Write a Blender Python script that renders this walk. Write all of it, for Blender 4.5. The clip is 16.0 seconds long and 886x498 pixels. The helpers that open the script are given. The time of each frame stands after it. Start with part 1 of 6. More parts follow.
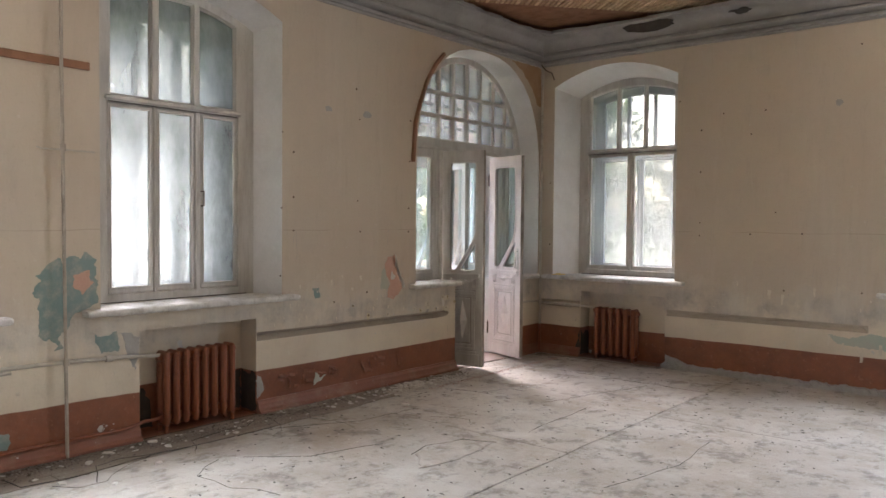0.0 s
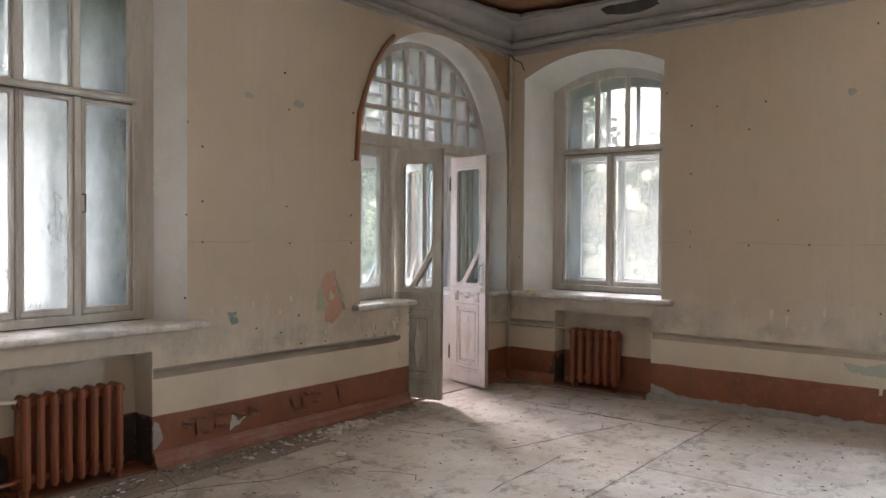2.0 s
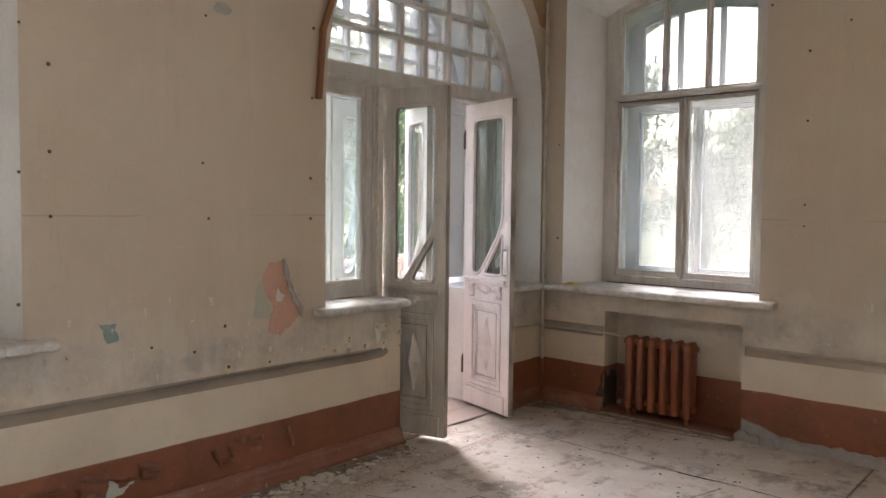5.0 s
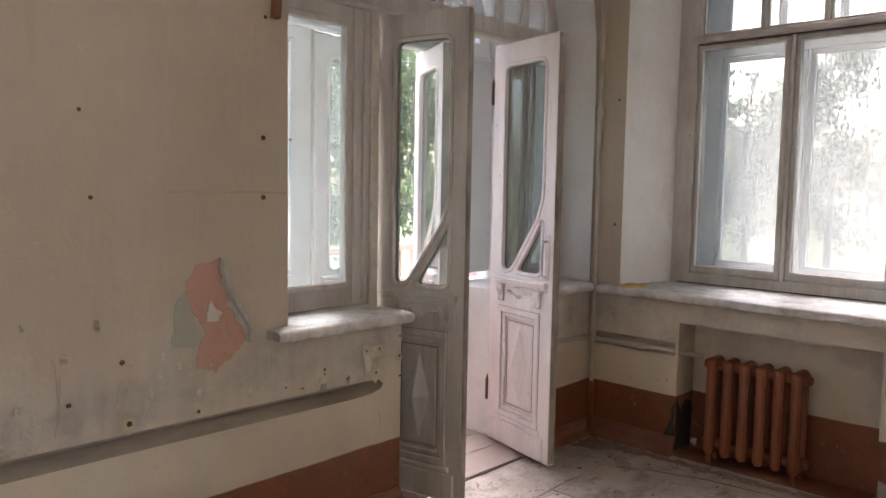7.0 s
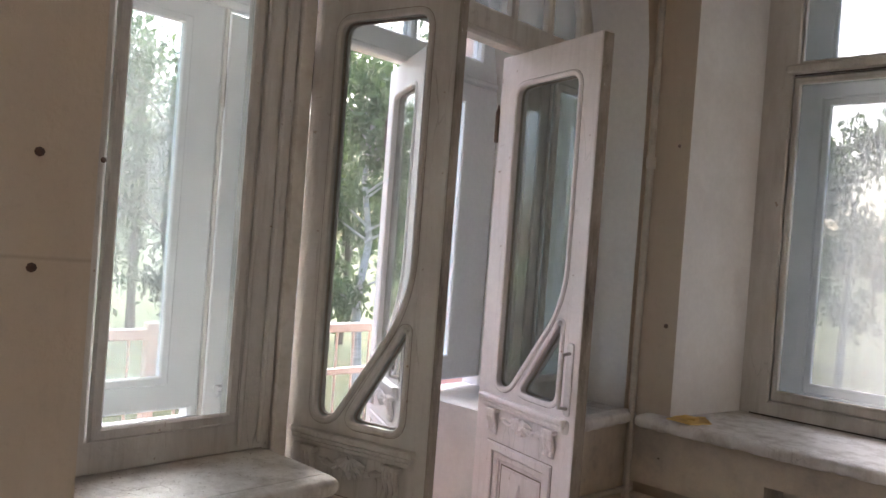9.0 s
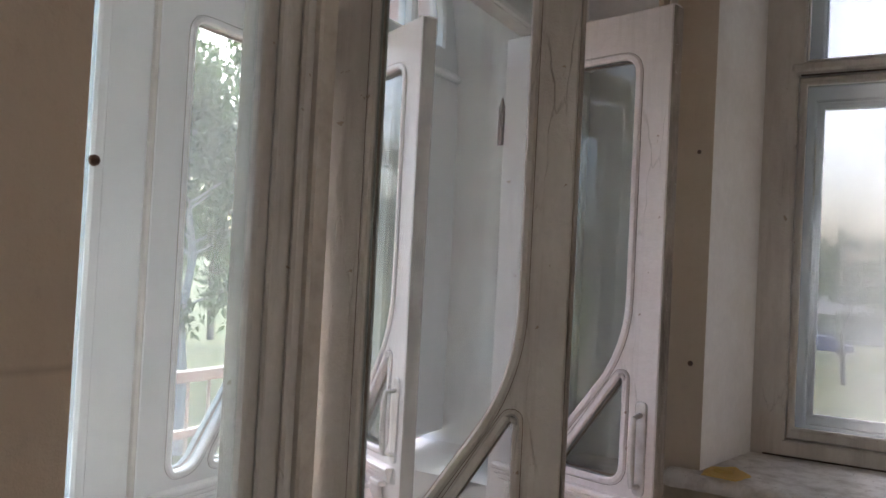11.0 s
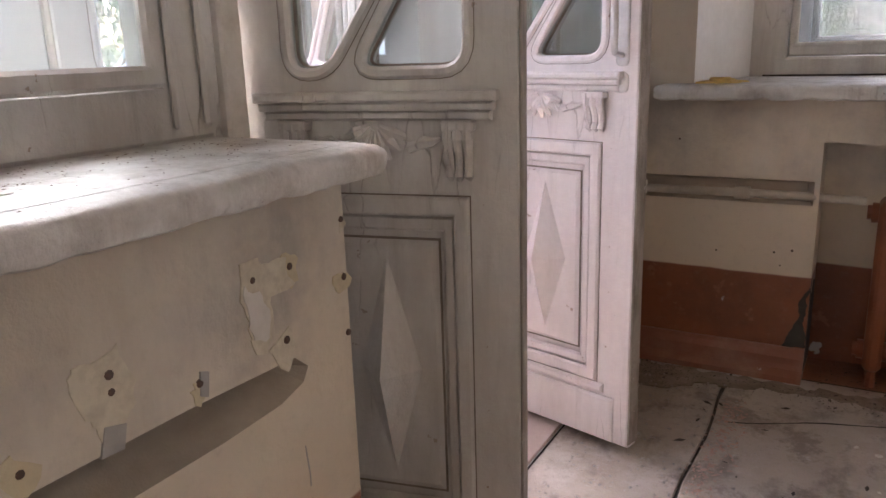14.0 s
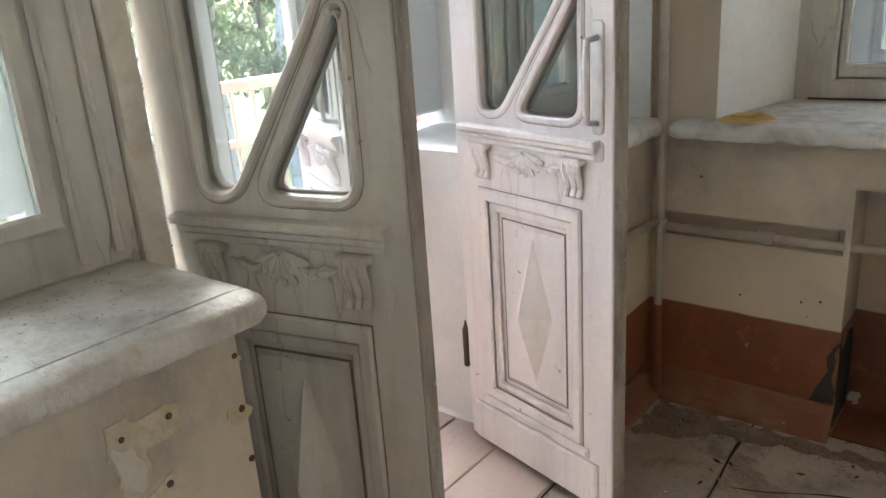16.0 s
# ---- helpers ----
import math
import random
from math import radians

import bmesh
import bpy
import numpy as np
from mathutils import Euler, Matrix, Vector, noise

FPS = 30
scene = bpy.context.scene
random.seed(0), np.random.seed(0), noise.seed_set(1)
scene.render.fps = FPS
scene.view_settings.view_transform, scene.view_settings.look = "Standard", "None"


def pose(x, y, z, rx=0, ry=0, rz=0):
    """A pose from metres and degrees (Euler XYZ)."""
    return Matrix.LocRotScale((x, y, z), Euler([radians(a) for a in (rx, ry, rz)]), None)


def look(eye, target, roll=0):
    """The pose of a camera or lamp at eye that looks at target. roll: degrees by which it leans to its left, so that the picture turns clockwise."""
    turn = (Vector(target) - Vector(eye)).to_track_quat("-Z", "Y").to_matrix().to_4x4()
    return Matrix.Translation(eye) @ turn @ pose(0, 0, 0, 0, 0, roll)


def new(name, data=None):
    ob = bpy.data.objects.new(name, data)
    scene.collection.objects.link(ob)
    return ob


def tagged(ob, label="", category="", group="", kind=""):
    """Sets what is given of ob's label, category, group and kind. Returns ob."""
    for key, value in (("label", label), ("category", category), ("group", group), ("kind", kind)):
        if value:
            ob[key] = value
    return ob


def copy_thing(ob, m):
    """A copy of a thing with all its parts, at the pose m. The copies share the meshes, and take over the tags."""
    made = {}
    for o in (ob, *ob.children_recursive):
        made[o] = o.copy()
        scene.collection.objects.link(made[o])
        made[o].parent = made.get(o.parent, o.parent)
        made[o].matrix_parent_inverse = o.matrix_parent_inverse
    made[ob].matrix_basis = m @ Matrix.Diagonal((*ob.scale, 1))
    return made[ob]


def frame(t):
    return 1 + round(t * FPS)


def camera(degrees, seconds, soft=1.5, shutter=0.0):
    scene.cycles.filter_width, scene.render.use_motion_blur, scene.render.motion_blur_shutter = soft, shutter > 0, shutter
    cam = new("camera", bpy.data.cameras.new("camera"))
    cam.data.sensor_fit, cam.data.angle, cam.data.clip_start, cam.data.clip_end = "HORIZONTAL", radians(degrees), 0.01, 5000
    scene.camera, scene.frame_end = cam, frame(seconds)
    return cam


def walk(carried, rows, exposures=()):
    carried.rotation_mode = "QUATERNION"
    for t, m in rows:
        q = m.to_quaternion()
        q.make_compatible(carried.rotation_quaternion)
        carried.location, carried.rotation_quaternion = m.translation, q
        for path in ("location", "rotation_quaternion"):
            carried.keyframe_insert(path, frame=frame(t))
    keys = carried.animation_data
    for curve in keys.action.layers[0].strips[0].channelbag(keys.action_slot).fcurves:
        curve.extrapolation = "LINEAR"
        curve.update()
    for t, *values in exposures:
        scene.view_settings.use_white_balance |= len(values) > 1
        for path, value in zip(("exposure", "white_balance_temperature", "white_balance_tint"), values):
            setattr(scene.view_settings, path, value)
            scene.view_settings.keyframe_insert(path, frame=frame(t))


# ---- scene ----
cam = camera(60.3, 16.0)
SKY, LAMP_N, LAMP_W = 0.15, 22.0, 92.0
PATH = [
    (0, (-0.883, 1.742, 1.478), (-2.164, 3.277, 1.414), 0.5),
    (0.5, (-1.051, 1.985, 1.501), (-2.322, 3.528, 1.436), 0.3),
    (1, (-1.146, 2.26, 1.497), (-2.398, 3.818, 1.431), 0.3),
    (1.5, (-1.227, 2.482, 1.498), (-2.465, 4.052, 1.442), 0.4),
    (2, (-1.386, 2.725, 1.485), (-2.625, 4.294, 1.446), 0.4),
    (2.5, (-1.485, 2.935, 1.502), (-2.775, 4.462, 1.452), 0.4),
    (3, (-1.672, 3.196, 1.498), (-3.014, 4.678, 1.446), 0.3),
    (3.5, (-1.873, 3.43, 1.48), (-3.226, 4.902, 1.409), 0.5),
    (4, (-2.001, 3.719, 1.497), (-3.33, 5.211, 1.404), 0.7),
    (4.2, (-2.085, 3.855, 1.475), (-3.398, 5.361, 1.383), 0.7),
    (6.3, (-3.005, 5.082, 1.461), (-4.358, 6.548, 1.322), 0.8),
    (6.5, (-3.118, 5.168, 1.484), (-4.471, 6.633, 1.332), 1.0),
    (7, (-3.305, 5.45, 1.466), (-4.673, 6.9, 1.3), 1.0),
    (7.5, (-3.504, 5.791, 1.454), (-4.887, 7.227, 1.294), 1.3),
    (8, (-3.718, 6.101, 1.486), (-5.11, 7.529, 1.341), 2.5),
    (8.5, (-3.918, 6.401, 1.47), (-5.316, 7.829, 1.39), 3.3),
    (9, (-4.194, 6.548, 1.509), (-5.572, 7.997, 1.501), 4.3),
    (9.2, (-4.334, 6.557, 1.516), (-5.691, 8.026, 1.54), 4.6),
    (11.5, (-5.128, 6.727, 1.545), (-6.034, 8.511, 1.550), 2.3),
    (12, (-5.140, 6.738, 1.468), (-6.013, 8.536, 1.372), 1.6),
    (12.5, (-5.145, 6.77, 1.386), (-6.027, 8.553, 1.18), 0.9),
    (13, (-5.119, 6.795, 1.278), (-6.031, 8.548, 0.967), 0.5),
    (13.5, (-5.083, 6.834, 1.157), (-6.026, 8.551, 0.755), -0.5),
    (14, (-5.058, 6.873, 1.036), (-6.021, 8.551, 0.529), -1.8),
    (14.5, (-5.046, 6.9, 0.958), (-6.02, 8.544, 0.369), -2.9),
    (15, (-4.997, 6.923, 1.023), (-5.999, 8.529, 0.378), -3.8),
    (15.5, (-4.902, 6.977, 1.195), (-5.966, 8.533, 0.529), -4.3),
    (16, (-4.829, 7.154, 1.29), (-6.023, 8.631, 0.664), -3.9),
]
walk(cam, [(t, look(eye, target, roll)) for t, eye, target, roll in PATH],
     [(0.0, 3.26, 6050, 19), (3.5, 3.29, 6100, 19), (4.0, 3.43, 6150, 19), (7.0, 3.32, 6100, 23),
      (8.0, 3.3, 6100, 23), (9.0, 2.95, 6100, 23), (11.5, 2.7, 6050, 25), (12.5, 2.86, 6050, 27),
      (13.0, 2.89, 6000, 27), (14.0, 3.51, 6050, 27), (15.0, 4.02, 5700, 9), (16.0, 3.62, 5900, 11)])

# ---- light ----
world = bpy.data.worlds.new("sky")
scene.world = world
world.use_nodes = True
wn = world.node_tree.nodes
sky = wn.new("ShaderNodeTexSky")
sky.sky_type = "NISHITA"
sky.sun_disc = False
sky.sun_elevation = radians(43)
sky.sun_rotation = radians(314)
sky.air_density, sky.dust_density, sky.ozone_density = 1.0, 6.0, 1.0
wn["Background"].inputs[1].default_value = SKY
world.node_tree.links.new(sky.outputs[0], wn["Background"].inputs[0])
sun = new("sun", bpy.data.lights.new("sun", "SUN"))
sun.data.energy, sun.data.angle, sun.data.color = 1.2, radians(50), (1.0, 0.99, 0.98)
sun.matrix_world = look((-21, 24, 27), (0, 4, 0))
# daylight in the two window openings beside the view
for place, aim, power in (((-1.38, 10.05, 1.95), (-1.38, 5.0, 1.5), LAMP_N), ((-6.45, 2.70, 1.95), (-2.6, 3.9, 1.85), LAMP_W)):
    lamp = new("window_daylight", bpy.data.lights.new("window_daylight", "AREA"))
    lamp.data.shape, lamp.data.size, lamp.data.size_y = "RECTANGLE", 1.0, 1.9
    lamp.data.energy, lamp.data.color = power, (0.90, 0.97, 1.0)
    lamp.matrix_world = look(place, aim)

# ---- materials ----


class Nodes:
    """A small builder for node materials."""

    def __init__(self, name):
        self.m = bpy.data.materials.new(name)
        self.m.use_nodes = True
        self.t = self.m.node_tree
        self.b = self.t.nodes["Principled BSDF"]
        self.co = self.t.nodes.new("ShaderNodeTexCoord").outputs["Object"]

    def add(self, kind, **inputs):
        n = self.t.nodes.new(kind)
        for k, v in inputs.items():
            self.put(n, k, v)
        return n

    def put(self, n, key, v):
        s = n.inputs[int(key[1:])] if key[0] == "i" and key[1:].isdigit() else n.inputs[key]
        if hasattr(v, "links"):
            self.t.links.new(v, s)
        else:
            s.default_value = v

    def noise(self, scale, detail=5.0, rough=0.6, co=None, stretch=None):
        c = co or self.co
        if stretch:
            mp = self.add("ShaderNodeMapping", Vector=c, Scale=stretch)
            c = mp.outputs[0]
        n = self.add("ShaderNodeTexNoise", Vector=c, Scale=scale, Detail=detail, Roughness=rough)
        return n.outputs[0]

    def ramp(self, fac, a, b, lo=0.0, hi=1.0):
        n = self.add("ShaderNodeMapRange", Value=fac)
        n.inputs[1].default_value, n.inputs[2].default_value = a, b
        n.inputs[3].default_value, n.inputs[4].default_value = lo, hi
        return n.outputs[0]

    def math(self, op, a, b=0.0):
        n = self.t.nodes.new("ShaderNodeMath")
        n.operation = op
        self.put(n, "i0", a)
        self.put(n, "i1", b)
        return n.outputs[0]

    def mix(self, fac, a, b):
        n = self.t.nodes.new("ShaderNodeMix")
        n.data_type = "RGBA"
        for i, v in ((0, fac), (6, a), (7, b)):
            if hasattr(v, "links"):
                self.t.links.new(v, n.inputs[i])
            else:
                n.inputs[i].default_value = (*v, 1.0) if isinstance(v, tuple) and len(v) == 3 else v
        return n.outputs[2]

    def axes(self):
        return self.add("ShaderNodeSeparateXYZ", Vector=self.co).outputs

    def bump(self, height, strength=0.3, dist=0.01):
        n = self.add("ShaderNodeBump", Height=height, Strength=strength, Distance=dist)
        self.t.links.new(n.outputs[0], self.b.inputs["Normal"])

    def done(self, colour, rough=0.6, metal=0.0):
        self.put(self.b, "Base Color", colour if hasattr(colour, "links") else (*colour, 1.0))
        self.put(self.b, "Roughness", rough)
        self.b.inputs["Metallic"].default_value = metal
        return self.m


def worn(name, base, dirt, scale=6.0, amount=0.5, rough=0.55, bump=0.25, metal=0.0, streak=None, fine=60.0, chip=None, crack=None):
    """Old paint or metal: a base colour, grime in patches, fine grain, relief."""
    k = Nodes(name)
    big = k.ramp(k.noise(scale, 6.0, 0.65, stretch=streak), 0.45, 0.75, 0.0, amount)
    small = k.ramp(k.noise(fine, 4.0, 0.6), 0.3, 0.8, 0.0, 0.35)
    c = k.mix(big, base, dirt)
    c = k.mix(small, c, tuple(0.75 * v for v in base))
    if chip:
        spots = k.ramp(k.noise(scale * 5, 4.0, 0.6), 0.70, 0.715)
        c = k.mix(spots, c, chip)
    lines = 0.0
    if crack:
        cell = k.add("ShaderNodeMapping", Vector=k.co, Scale=crack)
        warp = k.add("ShaderNodeTexNoise", Vector=cell.outputs[0], Scale=2.0, Detail=4.0)
        away = k.add("ShaderNodeMix")
        away.data_type = "VECTOR"
        away.inputs[0].default_value = 0.35
        k.t.links.new(cell.outputs[0], away.inputs[4])
        k.t.links.new(warp.outputs[1], away.inputs[5])
        vor = k.add("ShaderNodeTexVoronoi", Vector=away.outputs[1], Scale=1.0)
        vor.feature = "DISTANCE_TO_EDGE"
        lines = k.math("MULTIPLY", k.ramp(vor.outputs[0], 0.0, 0.022, 1.0, 0.0), k.ramp(k.noise(3.0, 4.0), 0.54, 0.66))
        c = k.mix(k.math("MULTIPLY", lines, 0.5), c, (0.20, 0.17, 0.14))
        drips = k.ramp(k.noise(22.0, 5.0, 0.7, stretch=(1, 1, 0.06)), 0.52, 0.75, 0.0, 0.5)
        c = k.mix(drips, c, dirt)
    r = k.ramp(big, 0.0, 1.0, rough, min(1.0, rough + 0.3))
    k.bump(k.math("SUBTRACT", k.math("ADD", k.noise(fine * 0.6, 5.0, 0.7), k.noise(scale, 3.0)), lines), bump, 0.006)
    return k.done(c, r, metal)


def wall_paint(name):
    """Limewashed wall: beige above, cream dado, red-brown band at the foot, damp patches and scuffs."""
    k = Nodes(name)
    z = k.axes()[2]
    wob = k.ramp(k.noise(1.3, 4.0), 0.0, 1.0, -0.02, 0.02)
    zz = k.math("ADD", z, wob)
    soft = k.noise(0.55, 6.0, 0.65)
    upper = k.mix(k.ramp(soft, 0.35, 0.7), (0.49, 0.41, 0.31), (0.56, 0.475, 0.365))
    upper = k.mix(k.ramp(k.noise(2.2, 7.0, 0.7), 0.52, 0.8, 0.0, 0.45), upper, (0.39, 0.335, 0.27))
    upper = k.mix(k.ramp(k.noise(3.0, 6.0, 0.7, stretch=(1, 1, 0.12)), 0.52, 0.75, 0.0, 0.45), upper, (0.62, 0.54, 0.43))
    upper = k.mix(k.ramp(k.noise(9.0, 7.0, 0.75, stretch=(1, 1, 0.2)), 0.55, 0.75, 0.0, 0.35), upper, (0.36, 0.30, 0.235))
    upper = k.mix(k.ramp(k.noise(14.0, 5.0, 0.7), 0.66, 0.70, 0.0, 0.4), upper, (0.60, 0.55, 0.47))
    cream = k.mix(k.ramp(k.noise(1.7, 6.0), 0.4, 0.75), (0.66, 0.58, 0.45), (0.55, 0.47, 0.36))
    damp = k.mix(k.ramp(k.noise(4.0, 6.0, 0.7), 0.4, 0.65), (0.47, 0.42, 0.35), (0.33, 0.30, 0.26))
    z_low = k.math("ADD", z, k.ramp(k.noise(1.8, 5.0, 0.7), 0.2, 0.8, -0.22, 0.22))
    c = k.mix(k.ramp(z_low, 0.78, 0.95), cream, upper)
    dampness = k.math("MULTIPLY", k.ramp(z_low, 0.60, 0.70), k.ramp(z_low, 0.92, 0.78))
    c = k.mix(k.math("MULTIPLY", dampness, k.ramp(k.noise(2.6, 6.0, 0.7), 0.34, 0.56, 0.0, 0.9)), c, damp)
    c = k.mix(k.math("MULTIPLY", k.math("MULTIPLY", k.ramp(z, 0.60, 0.64), k.ramp(z, 1.15, 0.75)), k.ramp(k.noise(7.0, 5.0, 0.7, stretch=(1, 1, 0.15)), 0.45, 0.7, 0.0, 0.6)), c, (0.62, 0.58, 0.50))
    seam = k.math("MULTIPLY", k.ramp(k.math("ABSOLUTE", k.math("SUBTRACT", zz, 1.425)), 0.0, 0.006, 1.0, 0.0), k.ramp(k.noise(1.5, 3.0), 0.45, 0.55, 0.0, 0.5))
    c = k.mix(seam, c, (0.30, 0.24, 0.18))
    brown = k.mix(k.ramp(k.noise(5.0, 6.0, 0.7), 0.4, 0.7), (0.25, 0.085, 0.034), (0.17, 0.06, 0.027))
    brown = k.mix(k.ramp(k.noise(16.0, 4.0, 0.65), 0.62, 0.68, 0.0, 0.6), brown, (0.33, 0.15, 0.08))
    foot = k.ramp(k.math("ADD", z, k.ramp(k.noise(2.0, 3.0), 0.0, 1.0, -0.012, 0.012)), 0.325, 0.331, 1.0, 0.0)
    c = k.mix(foot, c, brown)
    bare = k.math("MULTIPLY", k.ramp(k.noise(5.5, 4.0, 0.6), 0.715, 0.73), k.ramp(zz, 0.85, 0.7))
    c = k.mix(bare, c, (0.55, 0.53, 0.48))
    c = k.mix(k.ramp(k.noise(45.0, 4.0, 0.7), 0.55, 0.85, 0.0, 0.25), c, (0.30, 0.25, 0.19))
    h = k.math("ADD", k.noise(38.0, 5.0, 0.7), k.math("MULTIPLY", k.noise(2.5, 4.0), 2.0))
    k.bump(k.math("SUBTRACT", h, bare), 0.35, 0.008)
    rough = k.ramp(foot, 0.0, 1.0, 0.75, 0.42)
    return k.done(c, rough)


def glass_pane(name, dust, tint, film_colour=(0.37, 0.385, 0.375)):
    """Old window glass: see-through, a gloss by Fresnel, a film of dust."""
    k = Nodes(name)
    out = k.t.nodes["Material Output"]
    clear = k.add("ShaderNodeBsdfTransparent", Color=(*tint, 1.0))
    gloss = k.add("ShaderNodeBsdfGlossy", Roughness=0.02)
    bp = k.add("ShaderNodeBump", Height=k.noise(3.5, 1.0), Strength=0.04, Distance=0.02)
    k.t.links.new(bp.outputs[0], gloss.inputs["Normal"])
    edge = k.add("ShaderNodeLayerWeight", Blend=0.5).outputs["Facing"]
    sheen = k.math("ADD", k.math("MULTIPLY", k.math("POWER", edge, 4.5), 0.85), 0.045)
    one = k.add("ShaderNodeMixShader", Fac=sheen, i1=clear.outputs[0], i2=gloss.outputs[0])
    grime = k.add("ShaderNodeBsdfTranslucent", Color=(*film_colour, 1.0))
    film = k.ramp(k.noise(3.0, 6.0, 0.7, stretch=(1, 1, 0.4)), 0.35, 0.75, dust * 0.35, dust)
    two = k.add("ShaderNodeMixShader", Fac=film, i1=one.outputs[0], i2=grime.outputs[0])
    k.t.links.new(two.outputs[0], out.inputs[0])
    return k.m


def floor_paint(name):
    """Worn grey-painted boarding under plaster dust."""
    k = Nodes(name)
    info = k.t.nodes.new("ShaderNodeObjectInfo").outputs["Random"]
    a = k.mix(k.ramp(k.noise(1.1, 7.0, 0.68), 0.35, 0.7), (0.57, 0.53, 0.475), (0.38, 0.31, 0.235))
    a = k.mix(k.ramp(k.noise(3.2, 7.0, 0.72), 0.5, 0.72, 0.0, 0.8), a, (0.65, 0.62, 0.57))
    a = k.mix(k.ramp(k.noise(7.0, 6.0, 0.7, stretch=(1, 0.65, 1)), 0.53, 0.66, 0.0, 0.7), a, (0.14, 0.115, 0.09))
    a = k.mix(k.ramp(k.noise(2.6, 7.0, 0.78), 0.55, 0.61, 0.0, 0.68), a, (0.19, 0.155, 0.12))
    a = k.mix(k.ramp(k.noise(11.0, 6.0, 0.8), 0.60, 0.66, 0.0, 0.5), a, (0.62, 0.60, 0.57))
    a = k.mix(k.ramp(k.noise(1.9, 5.0, 0.6), 0.60, 0.72, 0.0, 0.35), a, (0.33, 0.22, 0.13))
    a = k.mix(k.ramp(k.noise(55.0, 5.0, 0.75), 0.58, 0.75, 0.0, 0.6), a, (0.16, 0.14, 0.12))
    a = k.mix(k.ramp(k.noise(80.0, 4.0, 0.7), 0.64, 0.72, 0.0, 0.7), a, (0.55, 0.53, 0.50))
    a = k.mix(k.math("MULTIPLY", info, 0.25), a, (0.30, 0.27, 0.23))
    h = k.math("ADD", k.noise(30.0, 6.0, 0.75), k.noise(3.0, 4.0))
    k.bump(h, 0.65, 0.010)
    return k.done(a, k.ramp(k.noise(2.4, 5.0), 0.3, 0.7, 0.55, 0.9))


def lath_wood(name):
    k = Nodes(name)
    info = k.add("ShaderNodeNewGeometry").outputs["Random Per Island"]
    c = k.mix(info, (0.42, 0.27, 0.14), (0.72, 0.54, 0.33))
    c = k.mix(k.ramp(k.noise(9.0, 6.0, 0.7), 0.45, 0.75, 0.0, 0.7), c, (0.12, 0.07, 0.04))
    k.bump(k.noise(60.0, 5.0), 0.4, 0.004)
    return k.done(c, 0.85)


WALL = wall_paint("wall_limewash")
PLASTER = worn("reveal_plaster", (0.74, 0.73, 0.70), (0.50, 0.46, 0.40), 2.2, 0.55, 0.75, 0.25, fine=45.0)
COVE = worn("cornice_plaster", (0.38, 0.36, 0.335), (0.20, 0.19, 0.175), 1.6, 0.7, 0.8, 0.2, fine=30.0)
SILL = worn("sill_paint", (0.64, 0.62, 0.575), (0.27, 0.23, 0.185), 10.0, 0.85, 0.5, 0.5, fine=110.0, chip=(0.26, 0.22, 0.17), crack=(9, 9, 9))
# Backlit shade is put into this grey; ROSE keeps the lit leaves brighter.
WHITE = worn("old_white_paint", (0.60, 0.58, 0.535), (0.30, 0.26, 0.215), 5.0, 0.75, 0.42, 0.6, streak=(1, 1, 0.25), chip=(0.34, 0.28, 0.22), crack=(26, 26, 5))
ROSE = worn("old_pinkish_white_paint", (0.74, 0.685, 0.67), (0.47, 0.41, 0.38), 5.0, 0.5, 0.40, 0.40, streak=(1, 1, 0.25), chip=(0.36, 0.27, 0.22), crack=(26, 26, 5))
# Cool brightness of sky light on outer frames is put into this paint.
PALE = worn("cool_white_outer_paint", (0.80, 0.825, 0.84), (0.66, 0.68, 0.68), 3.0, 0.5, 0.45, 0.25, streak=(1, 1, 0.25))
EDGEWOOD = worn("bare_edge_wood", (0.34, 0.30, 0.25), (0.06, 0.048, 0.038), 18.0, 1.0, 0.8, 0.7, streak=(1, 1, 0.22), chip=(0.62, 0.59, 0.54))
IRON = worn("radiator_red_paint", (0.25, 0.078, 0.030), (0.12, 0.04, 0.02), 7.0, 0.6, 0.38, 0.2)
PIPE = worn("pipe_paint", (0.50, 0.46, 0.38), (0.26, 0.22, 0.17), 9.0, 0.7, 0.5, 0.3)
LIMEPIPE = worn("limewashed_pipe", (0.40, 0.35, 0.28), (0.22, 0.17, 0.13), 9.0, 0.8, 0.6, 0.3)
STEEL = worn("dull_steel", (0.62, 0.60, 0.58), (0.33, 0.28, 0.25), 12.0, 0.6, 0.42, 0.2, metal=0.6)
RUST = worn("rusty_iron", (0.09, 0.06, 0.045), (0.18, 0.08, 0.04), 30.0, 0.8, 0.8, 0.3)
SKIRT = worn("skirting_brown_paint", (0.26, 0.105, 0.062), (0.38, 0.27, 0.20), 5.0, 0.75, 0.5, 0.4, chip=(0.5, 0.45, 0.40))
FLOOR = floor_paint("floor_paint_dust")
BOARD = worn("dirty_floor_board", (0.27, 0.225, 0.18), (0.12, 0.095, 0.075), 5.0, 0.8, 0.85, 0.4, streak=(1, 0.2, 1), chip=(0.5, 0.46, 0.41))
CHASED = worn("chase_limewash", (0.50, 0.43, 0.335), (0.30, 0.25, 0.19), 6.0, 0.8, 0.85, 0.4, streak=(0.3, 0.3, 1))
GRIME = worn("chase_grime", (0.42, 0.365, 0.29), (0.18, 0.15, 0.12), 5.0, 0.85, 0.9, 0.5, streak=(0.3, 0.3, 1))
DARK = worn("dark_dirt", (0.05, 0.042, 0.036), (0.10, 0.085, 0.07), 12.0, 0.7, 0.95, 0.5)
LATH = lath_wood("old_lath")
BROWNWOOD = worn("bare_brown_wood", (0.26, 0.12, 0.055), (0.12, 0.055, 0.03), 8.0, 0.7, 0.65, 0.4, streak=(1, 1, 0.2))
